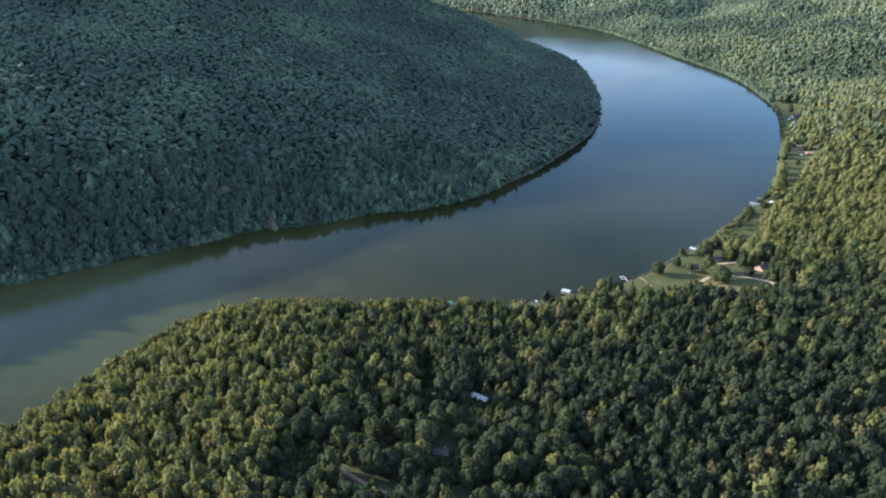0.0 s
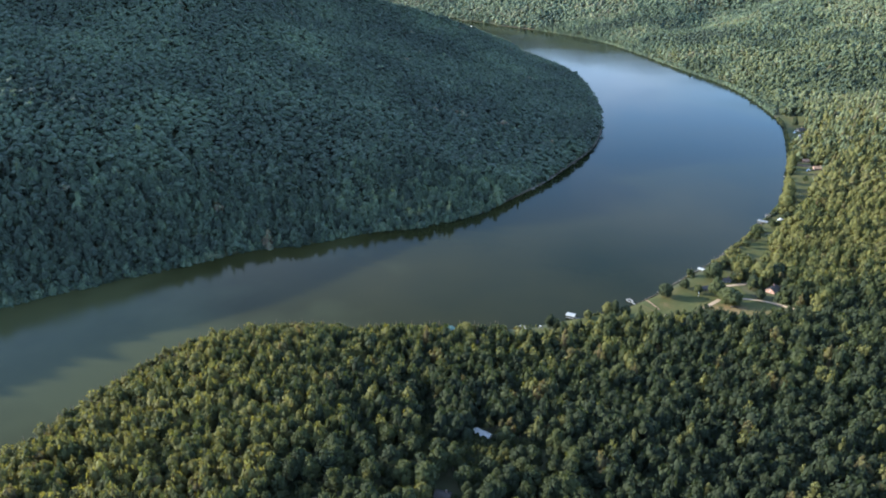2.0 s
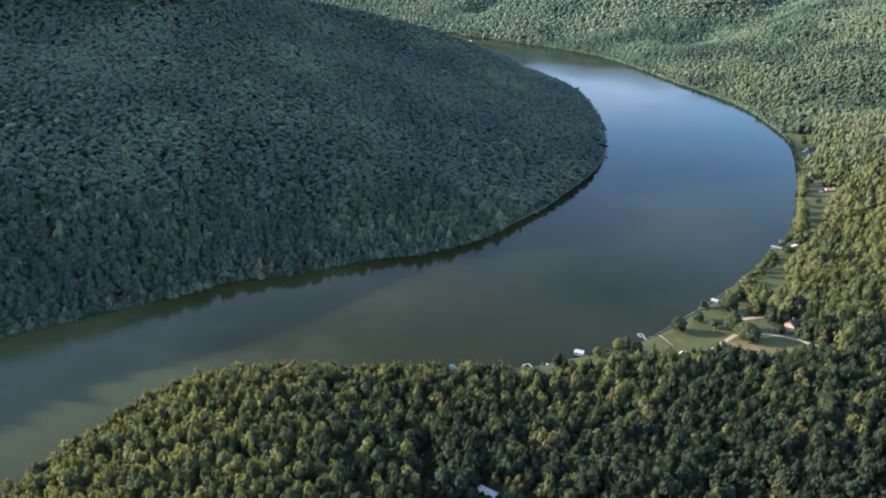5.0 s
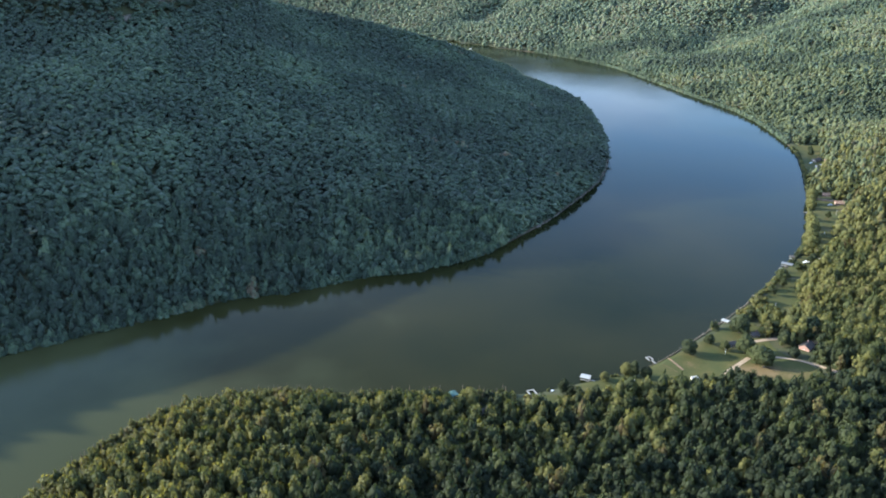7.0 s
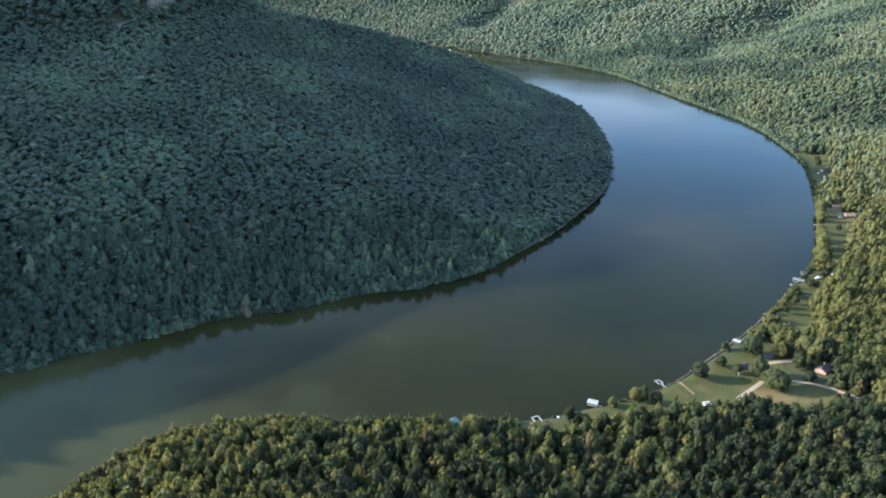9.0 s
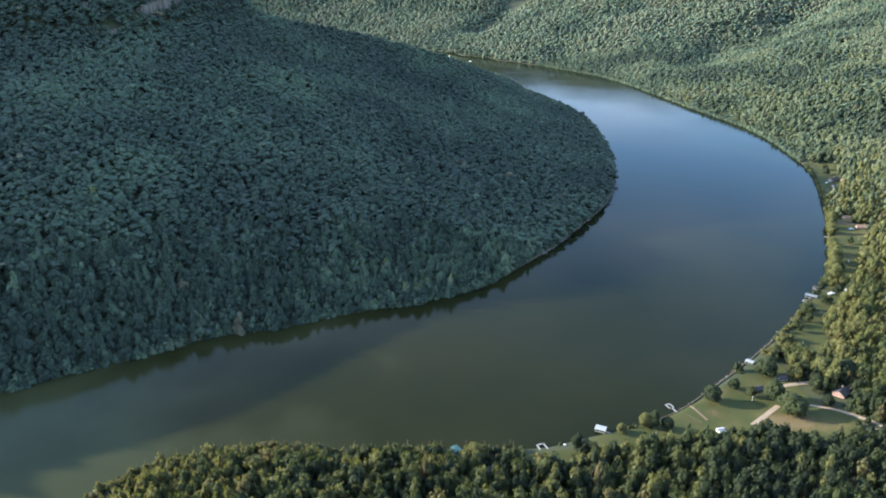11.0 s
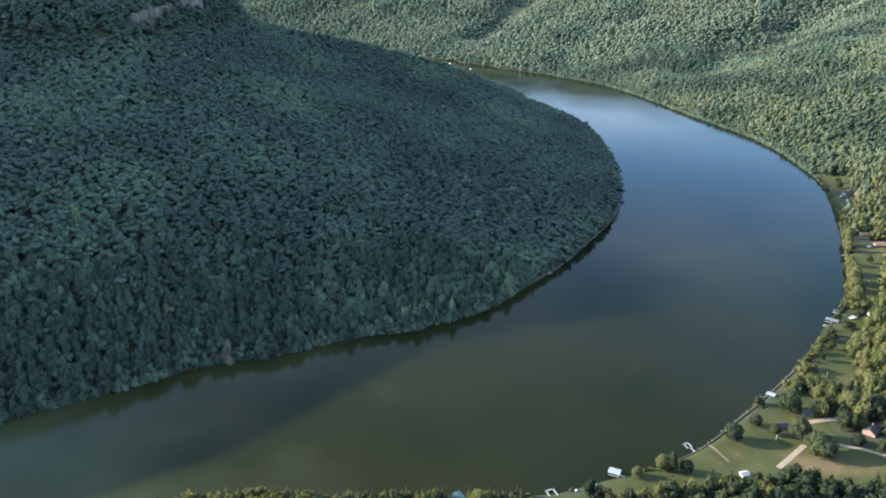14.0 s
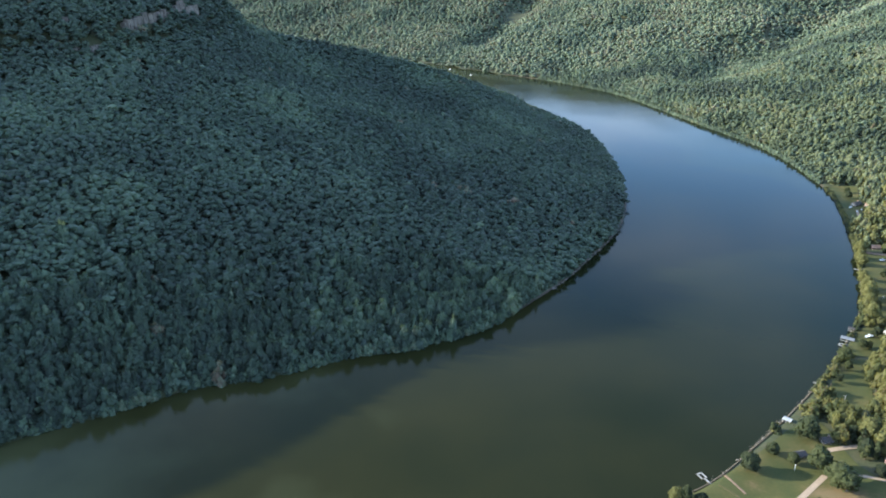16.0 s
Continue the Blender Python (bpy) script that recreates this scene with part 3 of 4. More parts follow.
pen = scatter(-760, 360, 580, 2300, 10.8, 43, lambda p, h, land: (land == 1) & on_spur(p))
inland = far_from(RIVER, pen[:, :2])
foot = (np.random.RandomState(66).rand(len(pen)) > step(inland, 40, 240)) & (pen[:, 1] < 1050 + 120 * (value_noise(pen[:, :2], 60.0, 2) - 0.5)) & (pen[:, 0] > -640)
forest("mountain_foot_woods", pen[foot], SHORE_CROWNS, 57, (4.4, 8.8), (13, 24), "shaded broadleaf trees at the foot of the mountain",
       lambda p: -0.22 + 0.20 * step(p[:, 0], -260, -60) * (1 - step(far_from(RIVER, p[:, :2]), 50, 110)), 1.0, 0.6, 0.85, leaf=LEAF_HAZED)
forest("mountain_woods", pen[~foot], MID_CROWNS, 53, (7.4, 10.2), (17.4, 19.2), "shaded broadleaf forest covering the mountain spur", lambda p: -0.10, 0.40, 0.30, 0.85, leaf=LEAF_HAZED, clump=0.9)
young_wood = scatter(-640, 200, 560, 1120, 10.0, 46, lambda p, h, land: (land == 1) & (far_from(RIVER, p) < 150))
forest("undergrowth", young_wood, MID_CROWNS, 56, (3.8, 6.4), (9, 15), "younger trees filling the forest under the mountain", shore=0.85, leaf=LEAF_HAZED)


def in_far(p, land):
    fan = (p[:, 1] > 1500) & (p[:, 1] < 4400) & (p[:, 0] < 420 + 0.42 * p[:, 1]) & (p[:, 0] > 200 - 0.33 * p[:, 1])
    return fan & ((land == 2) | (p[:, 1] > 2200))


far = scatter(-1300, 1700, 1500, 2750, 12.2, 44, lambda p, h, land: in_far(p, land) & (p[:, 1] <= 2750))
# the share of hazed leaves rises with distance
hazy = np.random.RandomState(64).rand(len(far)) < 0.15 + 0.85 * step(far[:, 1], 1600, 2600)
# raised tones lighten the far hills in place of haze
forest("far_woods", far[~hazy], MID_CROWNS, 65, (5.4, 8.6), (15, 20), "sunlit yellow-green forest round the outside of the bend", lambda p: 0.26, 0.7, 0.45, leaf=LEAF_HALF_HAZED, clump=1.3)
forest("far_woods", far[hazy], MID_CROWNS, 54, (4.8, 9.2), (14, 20), "sunlit grey-green forest on the hills across the river bend", lambda p: 0.24, 0.5, 0.46, leaf=LEAF_HAZED, clump=1.5)
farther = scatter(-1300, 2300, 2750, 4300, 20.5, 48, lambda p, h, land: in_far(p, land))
forest("far_woods", farther, FAR_CROWNS, 59, (9.0, 13.4), (16.5, 19.5), "distant forest on the hills that close the valley", lambda p: 0.42, 0.5, 0.34, leaf=LEAF_HAZED, clump=1.2)


def below(p):
    return (abs(p[:, 0]) < 420) & (p[:, 1] > -120) & (p[:, 1] <= 308)


def elsewhere(p, h, land):
    one = (land == 1) & on_spur(p) & (p[:, 0] > -760) & (p[:, 0] < 360) & (p[:, 1] > 580) & (p[:, 1] < 2200)
    two = (land == 2) & (in_near(p) | on_slope(p))
    three = in_far(p, land)
    return ~(one | two | three | below(p))


under = scatter(-420, 420, -120, 308, 11.5, 47, lambda p, h, land: (land == 2) & below(p))
forest("valley_woods", under, FAR_CROWNS, 58, (4.0, 8.6), (12, 24), "broadleaf forest on the near side of the river")
rest = scatter(-1700, 2300, -500, 4600, 34.0, 45, elsewhere)
forest("outlying_woods", rest, PLAIN_CROWNS, 55, (12.5, 20), (13, 20), "unbroken forest on the hills around the valley", leaf=LEAF_HAZED)

def reach(line, x0, x1, y0, y1, gap=7.0):
    """The part of a shore inside a box, at even steps."""
    p = line[(line[:, 0] > x0) & (line[:, 0] < x1) & (line[:, 1] > y0) & (line[:, 1] < y1)]
    s = np.r_[0, np.cumsum(np.hypot(*np.diff(p, axis=0).T))]
    t = np.arange(0, s[-1], gap)
    return np.c_[np.interp(t, s, p[:, 0]), np.interp(t, s, p[:, 1])]


# ---- trees that stand for themselves ----
def tree_model(seed, slim, leaf=LEAF_TREE, full=False):
    """A tapered trunk with limbs under a crown of leafy tufts; a full crown is rounder and comes down lower."""
    rs = random.Random(seed)
    ob = new("tree")
    bm = rod((0, 0, -1.0), (0.1, 0.1, 9.0), 0.42, 0.24)
    rod((0.1, 0.1, 9.0), (0.0, 0.2, 16.0), 0.24, 0.08, bm=bm)
    for k in range(6):
        a, z = k * 1.1 + rs.random(), 6 + 1.4 * k
        reach = 3.6 - 0.3 * k
        rod((0.05, 0.1, z), (reach * math.cos(a), reach * math.sin(a), z + 2.2), 0.13, 0.05, 5, bm)
    part("trunk", bm, BARK, ob)
    v, f = crown(seed + 100, 1, 20 if full else 11, 620 if full else 430, 0.13 if full else 0.15, slim=slim, core=1.0 if full else 0.9, shake=0.45)
    v = v * ((5.6, 5.6, 8.6) if full else (6.0, 6.0, 8.0)) + (0, 0, 11.0 if full else 13.2)
    me = quick_mesh("crown", v, f, leaf)
    new("crown", me).parent = ob
    return ob


MODELS = [tree_model(k, s) for k, s in ((1, 0.3), (2, 1.5), (3, 0.8), (4, 1.9), (5, 0.5), (6, 1.1))] + [tree_model(7, 0.9, LEAF_POPLAR)]
MODELS += [tree_model(8, 0.5, full=True), tree_model(9, 0.9, full=True), tree_model(10, 0.8, LEAF_POPLAR, True)]
TREE_LABELS = ["rounded broadleaf tree in dull olive green", "slim upright tree with a pointed green crown"]


def grow(model, x, y, size, wide, turn, label, group, sink=0.0):
    t = copy_thing(MODELS[model], Matrix.Identity(4))
    t.scale = (size * wide, size * wide, size)
    t.location, t.rotation_euler = (x, y, place_z(x, y) - sink), (0, 0, turn)
    return tagged(t, label, "tree", group)


solo_rng = random.Random(7)
for x, y, z in scatter(SOLO[0][0], SOLO[0][1], SOLO[1][0], SOLO[1][1], 9.0, 61, lambda p, h, land: in_solo(p))[:290]:
    k = solo_rng.choice((0, 1, 2, 3, 4, 5, 0, 2, 4, 6))
    grow(k, x, y, 0.45 + 0.62 * solo_rng.random() ** 1.2, solo_rng.uniform(0.78, 1.2), solo_rng.uniform(0, 6.3), TREE_LABELS[k % 2], "trees around the forest house")
# trees left standing on the riverside lawns
LAWN_TREES = [
    (144, 658, 0.42, 1.6, 9), (166, 667, 0.64, 1.25, 9), (172, 665, 0.72, 1.05, 8), (182, 661, 0.55, 1.4, 7), (234, 702, 0.70, 1.7, 7),
    (260, 721, 0.50, 1.6, 8), (270, 708, 0.50, 1.4, 7), (286, 700, 0.95, 1.45, 8), (291, 676, 0.90, 2.0, 7), (298, 742, 0.95, 1.6, 8),
    (22, 628, 0.60, 1.7, 9), (-14, 380, 0.75, 1.3, 9), (103, 634, 0.80, 0.85, 3), (108, 631, 0.55, 0.9, 1), (324, 741, 0.60, 1.2, 9), (343, 733, 1.0, 1.5, 9), (357, 722, 1.1, 1.6, 8), (326, 686, 0.50, 1.5, 7), (330, 713, 0.70, 1.6, 8), (341, 676, 0.26, 1.5, 7),
    (368, 826, 0.4, 1.2, 0), (388, 848, 0.45, 1.3, 2), (424, 888, 0.5, 1.3, 0), (452, 912, 0.55, 1.5, 4), (548, 1066, 0.5, 1.2, 2),
    (690, 1420, 0.5, 1.4, 7), (678, 1392, 0.6, 1.4, 8), (12, 426, 0.3, 1.4, 0), (44, 441, 0.7, 1.4, 4),
    (-104, 366, 0.22, 1.8, 0), (-92, 358, 0.3, 1.6, 2), (-88, 388, 0.34, 1.6, 6), (-110, 358, 0.26, 1.5, 4), (-80, 352, 0.24, 1.7, 0), (8, 364, 0.3, 1.6, 2), (2, 358, 0.24, 1.7, 0),
    (18, 418, 0.26, 1.7, 2), (32, 412, 0.3, 1.6, 0), (26, 424, 0.2, 1.8, 4), (38, 420, 0.28, 1.6, 6), (14, 408, 0.32, 1.5, 0),
    (333, 652, 0.24, 1.6, 7), (342, 654, 0.26, 1.5, 8), (321, 631, 0.62, 1.5, 8),
    (431, 890, 0.45, 1.4, 9), (394, 866, 0.7, 1.5, 8), (509, 1034, 0.9, 1.2, 9), (519, 1060, 0.7, 1.2, 9),
    (497, 1006, 1.1, 1.2, 9), (484, 984, 0.9, 1.2, 9), (468, 952, 1.05, 1.3, 9), (544, 1108, 0.8, 1.2, 9), (552, 1128, 0.75, 1.2, 9), (566, 1152, 0.9, 1.3, 9),
]
for n, (x, y, size, wide, k) in enumerate(LAWN_TREES):
    wild = y < 460
    grow(k, x, y, size, wide, n * 1.7, "low young tree in a forest clearing" if wild else "single broadleaf tree with a full crown on mown grass", "young trees in the clearings" if wild else "trees on the lawns")
for model in MODELS:
    for o in (*model.children_recursive, model):
        bpy.data.objects.remove(o)

# low scrub in the clearings, where no tall tree grows
def scrub(rings, gap, seed, bare):
    rs = np.random.RandomState(seed)
    out = []
    for ring in rings:
        lo, hi = np.min(ring, axis=0), np.max(ring, axis=0)
        p = np.stack(np.meshgrid(np.arange(lo[0], hi[0], gap), np.arange(lo[1], hi[1], gap)), -1).reshape(-1, 2)
        p = p + (rs.rand(len(p), 2) - 0.5) * gap * 1.2
        ok = inside(ring, p)
        for b in bare:
            ok &= ~inside(b, p)
        out.append(p[ok])
    p = np.vstack(out)
    return np.c_[p, survey(p)[0]]


brush = scrub(CLEARINGS, 3.4, 81, [plot(28, 453, -35, 7.5, 4.2), plot(-1, 385, -15, 6, 5), plot(-104, 383, 20, 5, 4), *CLEAR[:len(TRACKS)]])
# tone lowered: the clearing's shade is put into the scrub's colour
forest("clearing_scrub", brush, NEAR_CROWNS, 82, (1.5, 3.6), (2.4, 6.5), "dark low scrub and saplings in a forest clearing", lambda p: -0.26, 1.0, 0.5)

# bushes hanging over the water
def bushes(name, line, count, seed, label, side, inland=0.5, wide=(1.9, 4.6), tall=(3.5, 8.5), crowns=MID_CROWNS, leaf=LEAF_WOODS):
    rs = np.random.RandomState(seed)
    k = rs.randint(len(line) - 1, size=count)
    d = line[k + 1] - line[k]
    n = np.c_[-d[:, 1], d[:, 0]] / np.hypot(*d.T)[:, None] * side
    p = line[k] + d * rs.rand(count, 1) + n * (inland + 5 * rs.rand(count, 1) ** 1.5)
    ok = np.ones(count, bool)
    for ring in LAWNS + CLEAR:
        ok &= ~inside(ring, p)
    p = np.c_[p, np.maximum(survey(p)[0], 0.2) - 0.6][ok]
    return forest(name, p, crowns, seed, wide, tall, label, lambda q: 0.08, leaf=leaf)


bushes("shore_bushes", reach(WEST, -700, 90, 500, 1000), 420, 74, "dark leafy bushes and low trees leaning over the water", 1, 0.5, (3.0, 6.6), (6, 15), SHORE_CROWNS, LEAF_HAZED)
bushes("shore_bushes", reach(WEST, 20, 400, 880, 2300), 900, 71, "dense green bushes leaning over the water", 1, 3.2, leaf=LEAF_HAZED)
bushes("shore_bushes", reach(EAST, 330, 800, 780, 1480), 800, 72, "sunlit bushes along the river's edge", -1, 0.6)
bushes("shore_bushes", reach(EAST, 330, 800, 1480, 2900), 1500, 75, "grey-green bushes and low trees along the far shore", -1, -0.4, (2.4, 6.0), (5, 12), MID_CROWNS, LEAF_HAZED)

bushes("shore_bushes", reach(EAST, -500, 190, 300, 690), 350, 73, "dark green bushes along the near bank", -1)

# stems under the near woods
stem = rod((0, 0, -1), (0, 0, 11), 0.38, 0.15, 5)
sv, sf = np.array([p.co for p in stem.verts]), [[p.index for p in f.verts] for f in stem.faces]
sf = np.array([f for f in sf if len(f) == 4])
stem.free()
stem_v = (sv[None] + near[:, None, :] * (1, 1, 1)).reshape(-1, 3)
stem_f = (sf[None] + (np.arange(len(near)) * len(sv))[:, None, None]).reshape(-1, 4)
tagged(new("tree_trunks", quick_mesh("tree_trunks", stem_v, stem_f, BARK)), "grey-brown trunks standing under the forest canopy", "trees", kind="stuff")

# ---- ground cover ----
GRASS = grass_material()
for ring in LAWNS:
    turf("lawn", ring, 4.0, 0.4, GRASS, "mown grass lawn with dry olive patches by the river")
turf("footpath", around([(204, 685), (209, 678), (214, 670)], 0.9), 1.2, 0.52, DRY_GRASS, "faint worn footpath across the grass")
for name, line, wide in TRACKS:
    pale = name == "driveway"
    turf(name, around(line, wide / 2), 2.5, 0.55, GRAVEL if pale else DIRT, "pale gravel driveway" if pale else "bare brown earth track")


def bank(name, line, seed, wide, mat, label):
    """A bare strip of earth where the land meets the water, of uneven width."""
    d = np.gradient(line, axis=0)
    n = np.c_[-d[:, 1], d[:, 0]] / np.hypot(*d.T)[:, None]
    rs = np.random.RandomState(seed)
    w = wide * (0.05 + 1.5 * value_noise(line, 40.0, 2))[:, None]
    rows = [line - n * 3, line + n * 0.4 * w, line + n * w]
    zs = [-0.9, 0.55, 1.35]
    v = np.vstack([np.c_[r, np.full(len(r), z)] for r, z in zip(rows, zs)])
    k = len(line)
    i = np.arange(k - 1)
    f = np.vstack([np.stack([i + a * k, i + 1 + a * k, i + 1 + (a + 1) * k, i + (a + 1) * k], 1) for a in (0, 1)])
    return tagged(new(name, quick_mesh(name, v, f, mat, True)), label, "riverbank", kind="structure")


BANK = noisy("river_bank", [(0.3, (0.026, 0.022, 0.014)), (0.5, (0.045, 0.037, 0.025)), (0.72, (0.10, 0.080, 0.056))], 0.03, 0.95, 0.4)
west_reach = reach(WEST, 20, 400, 880, 2300)
bank("riverbank_west", west_reach, 3, 2.2, BANK, "bare brown earth bank under the wooded mountain")
east_reach = reach(EAST, 180, 800, 600, 3000)
bank("riverbank_east", east_reach[::-1], 4, 1.5, BANK, "sunlit bare earth bank under riverside trees")

# stones along the waterline
STONE = noisy("pale_stone", [(0.3, (0.08, 0.070, 0.056)), (0.7, (0.22, 0.195, 0.165))], 0.6, 0.9, 0.4)


def stones(name, line, count, seed, label, big=1.3):
    rs = np.random.RandomState(seed)
    bv, bf = ball(1, seed, 0.3)
    at = line[rs.randint(len(line), size=count)] + rs.randn(count, 2) * 1.1
    size = 0.3 + big * rs.rand(count, 1, 1) ** 2
    v = bv[None] * size * (1, 1, 0.6) + np.c_[at, np.full(count, 0.25)][:, None]
    f = (bf[None] + (np.arange(count) * len(bv))[:, None, None]).reshape(-1, 3)
    return tagged(new(name, quick_mesh(name, v.reshape(-1, 3), f, STONE)), label, "rocks", kind="stuff")


stones("shore_stones", reach(WEST, 120, 400, 980, 1500, 3.0), 420, 8, "pale boulders along the waterline of the bend")
stones("shore_stones", reach(EAST, 195, 420, 680, 915, 3.0), 620, 9, "pale riprap stones edging the riverside lawns", 0.45)

# ---- rock outcrops high on the mountain ----
ROCK = noisy("sandstone", [(0.25, (0.05, 0.043, 0.035)), (0.5, (0.12, 0.103, 0.083)), (0.75, (0.22, 0.192, 0.155))], 0.12, 0.9, 0.5, stretch=(1, 1, 0.35))


def outcrop(x, y, turn, long, tall, seed, sink):
    """A broken wall of upright sandstone blocks."""
    rs = random.Random(seed)
    ob = root("cliff", x, y, ground_at(x, y) - sink, turn, "pale weathered sandstone cliff rising out of the forest", "cliff", "cliffs below the mountain top")
    at, c, sn = -long / 2, math.cos(radians(turn)), math.sin(radians(turn))
    while at < long / 2:
        w, h = rs.uniform(4, 10), tall * rs.choice((0.7, 0.85, 1.0, 1.05)) * rs.uniform(0.85, 1.1)
        foot = ground_at(x + c * (at + w / 2), y + sn * (at + w / 2)) - ground_at(x, y)
        bm = bmesh.new()
        bmesh.ops.create_cube(bm, size=1, matrix=Matrix.Diagonal((w, rs.uniform(8, 13), h + sink, 1)))
        bmesh.ops.subdivide_edges(bm, edges=bm.edges[:], cuts=3, use_grid_fill=True)
        for v in bm.verts:
            v.co += Vector([rs.uniform(-0.9, 0.9) for _ in range(3)])
        bmesh.ops.translate(bm, verts=bm.verts, vec=(at + w / 2, rs.uniform(-2, 2), (h + sink) / 2 + foot))
        part("rock_block", bm, ROCK, ob)
        at += w * rs.choice((0.95, 0.95, 1.25))


outcrop(-505, 1540, 66, 100, 15, 1, 8)
outcrop(-468, 1640, 56, 48, 19, 2, 8)
outcrop(-553, 1428, 45, 20, 7, 3, 5)
outcrop(-574, 1411, 45, 9, 6, 4, 5)
outcrop(-598, 1452, 50, 12, 8, 5, 5)

# ---- houses ----
BRICK = noisy("brick_wall", [(0.3, (0.21, 0.125, 0.10)), (0.7, (0.32, 0.21, 0.175))], 0.9, 0.9, 0.2)
SIDING = noisy("pale_siding", [(0.3, (0.50, 0.47, 0.42)), (0.7, (0.66, 0.63, 0.58))], 0.5, 0.7, 0.1, stretch=(1, 1, 6))
GREY_SIDING = noisy("grey_siding", [(0.3, (0.09, 0.087, 0.084)), (0.7, (0.16, 0.152, 0.142))], 0.5, 0.8, 0.1, stretch=(1, 1, 6))
# darker siding for the house by the drive: tree shade in its colour
SHADED_SIDING = noisy("shaded_plank_siding", [(0.3, (0.032, 0.030, 0.030)), (0.7, (0.060, 0.055, 0.052))], 0.5, 0.8, 0.1, stretch=(1, 1, 6))
SHINGLE = noisy("grey_shingles", [(0.3, (0.045, 0.040, 0.036)), (0.7, (0.085, 0.074, 0.066))], 0.8, 0.9, 0.3)
BROWN_ROOF = noisy("brown_shingles", [(0.3, (0.17, 0.10, 0.065)), (0.7, (0.31, 0.21, 0.14))], 0.8, 0.9, 0.3)
WHITE_METAL = noisy("white_sheet_metal", [(0.3, (0.28, 0.272, 0.25)), (0.7, (0.40, 0.388, 0.36))], 0.4, 0.85, 0.05, stretch=(8, 1, 1))
BLUE_METAL = noisy("blue_grey_sheet_metal", [(0.3, (0.12, 0.12, 0.12)), (0.7, (0.20, 0.20, 0.195))], 0.4, 0.8, 0.05, stretch=(8, 1, 1))
TEAL_METAL = noisy("teal_sheet_metal", [(0.3, (0.030, 0.070, 0.062)), (0.7, (0.055, 0.11, 0.10))], 0.4, 0.75, 0.05, stretch=(8, 1, 1))
TIMBER = noisy("weathered_planks", [(0.3, (0.18, 0.165, 0.145)), (0.7, (0.36, 0.34, 0.31))], 0.8, 0.85, 0.2, stretch=(1, 6, 1))
TRIM = noisy("white_trim", [(0.3, (0.72, 0.71, 0.69)), (0.7, (0.80, 0.79, 0.77))], 0.6, 0.5)
GLASS, _, _, gb = material("window_glass", 0.05)
gb.inputs["Base Color"].default_value, gb.inputs["Specular IOR Level"].default_value = (0.03, 0.035, 0.04, 1), 0.8


def house(x, y, turn, long, wide, high, pitch, wall_mat, roof_mat, label, name="house", chimney=True, windows=3):
    ob = root(name, x, y, place_z(x, y) - 0.3, turn, label, "house" if name == "house" else name.replace("_", " "))
    hl, hw, top = long / 2, wide / 2, high + pitch
    bm = bmesh.new()
    ring = [(-hl, -hw, 0), (hl, -hw, 0), (hl, hw, 0), (-hl, hw, 0), (-hl, -hw, high), (hl, -hw, high), (hl, hw, high), (-hl, hw, high), (-hl, 0, top), (hl, 0, top)]
    vs = [bm.verts.new(p) for p in ring]
    for f in ((0, 1, 5, 4), (2, 3, 7, 6), (1, 2, 6, 9, 5), (3, 0, 4, 8, 7), (3, 2, 1, 0)):
        bm.faces.new([vs[k] for k in f])
    part("wall", bm, wall_mat, ob)
    slope = math.atan2(pitch, hw)
    run = hw / math.cos(slope) + 0.7
    for side in (-1, 1):
        mid = (0, side * (hw / 2 + 0.3), high + pitch / 2 - 0.1)
        lie = pose(*mid, -side * math.degrees(slope))
        bm = box((long + 1.4, run, 0.22), (0, 0, 0), bevel=0.05)
        bmesh.ops.transform(bm, matrix=lie, verts=bm.verts)
        roof = part("roof_slope", bm, roof_mat, ob)
        for k in range(int(long / 2.4) if roof_mat in (WHITE_METAL, BLUE_METAL) else 0):
            bm = box((0.10, run, 0.10), (-hl + 1.2 + 2.4 * k, 0, 0.14))
            bmesh.ops.transform(bm, matrix=lie, verts=bm.verts)
            part("roof_seam", bm, roof_mat, roof)
    part("ridge_cap", box((long + 1.45, 0.5, 0.16), (0, 0, top + 0.13), bevel=0.05), roof_mat, ob)
    if chimney:
        c = part("chimney", box((1.1, 0.9, pitch + 1.4), (hl * 0.45, hw * 0.25, high + (pitch + 1.4) / 2 + 0.3), bevel=0.04), BRICK, ob)
        part("chimney_cap", box((1.35, 1.15, 0.18), (hl * 0.45, hw * 0.25, high + pitch + 1.75)), STONE, c)
    for side in (-1, 1):
        for k in range(windows):
            px = -hl + long * (k + 0.75) / (windows + 0.5)
            w = part("window", box((1.5, 0.10, 1.3), (px, side * (hw + 0.03), high * 0.56)), TRIM, ob)
            part("pane", box((1.26, 0.06, 1.06), (px, side * (hw + 0.07), high * 0.56)), GLASS, w)
    d = part("door", box((1.0, 0.12, 2.05), (hl * 0.12, -hw - 0.05, 1.3)), BROWN_ROOF, ob)
    part("door_handle", rod((hl * 0.12 + 0.38, -hw - 0.12, 1.3), (hl * 0.12 + 0.38, -hw - 0.2, 1.3), 0.04), TRIM, d)
    for side in (-1, 1):
        w = part("window", box((0.10, 1.4, 1.3), (side * (hl + 0.03), 0, high * 0.56)), TRIM, ob)
        part("pane", box((0.06, 1.16, 1.06), (side * (hl + 0.07), 0, high * 0.56)), GLASS, w)
    return ob


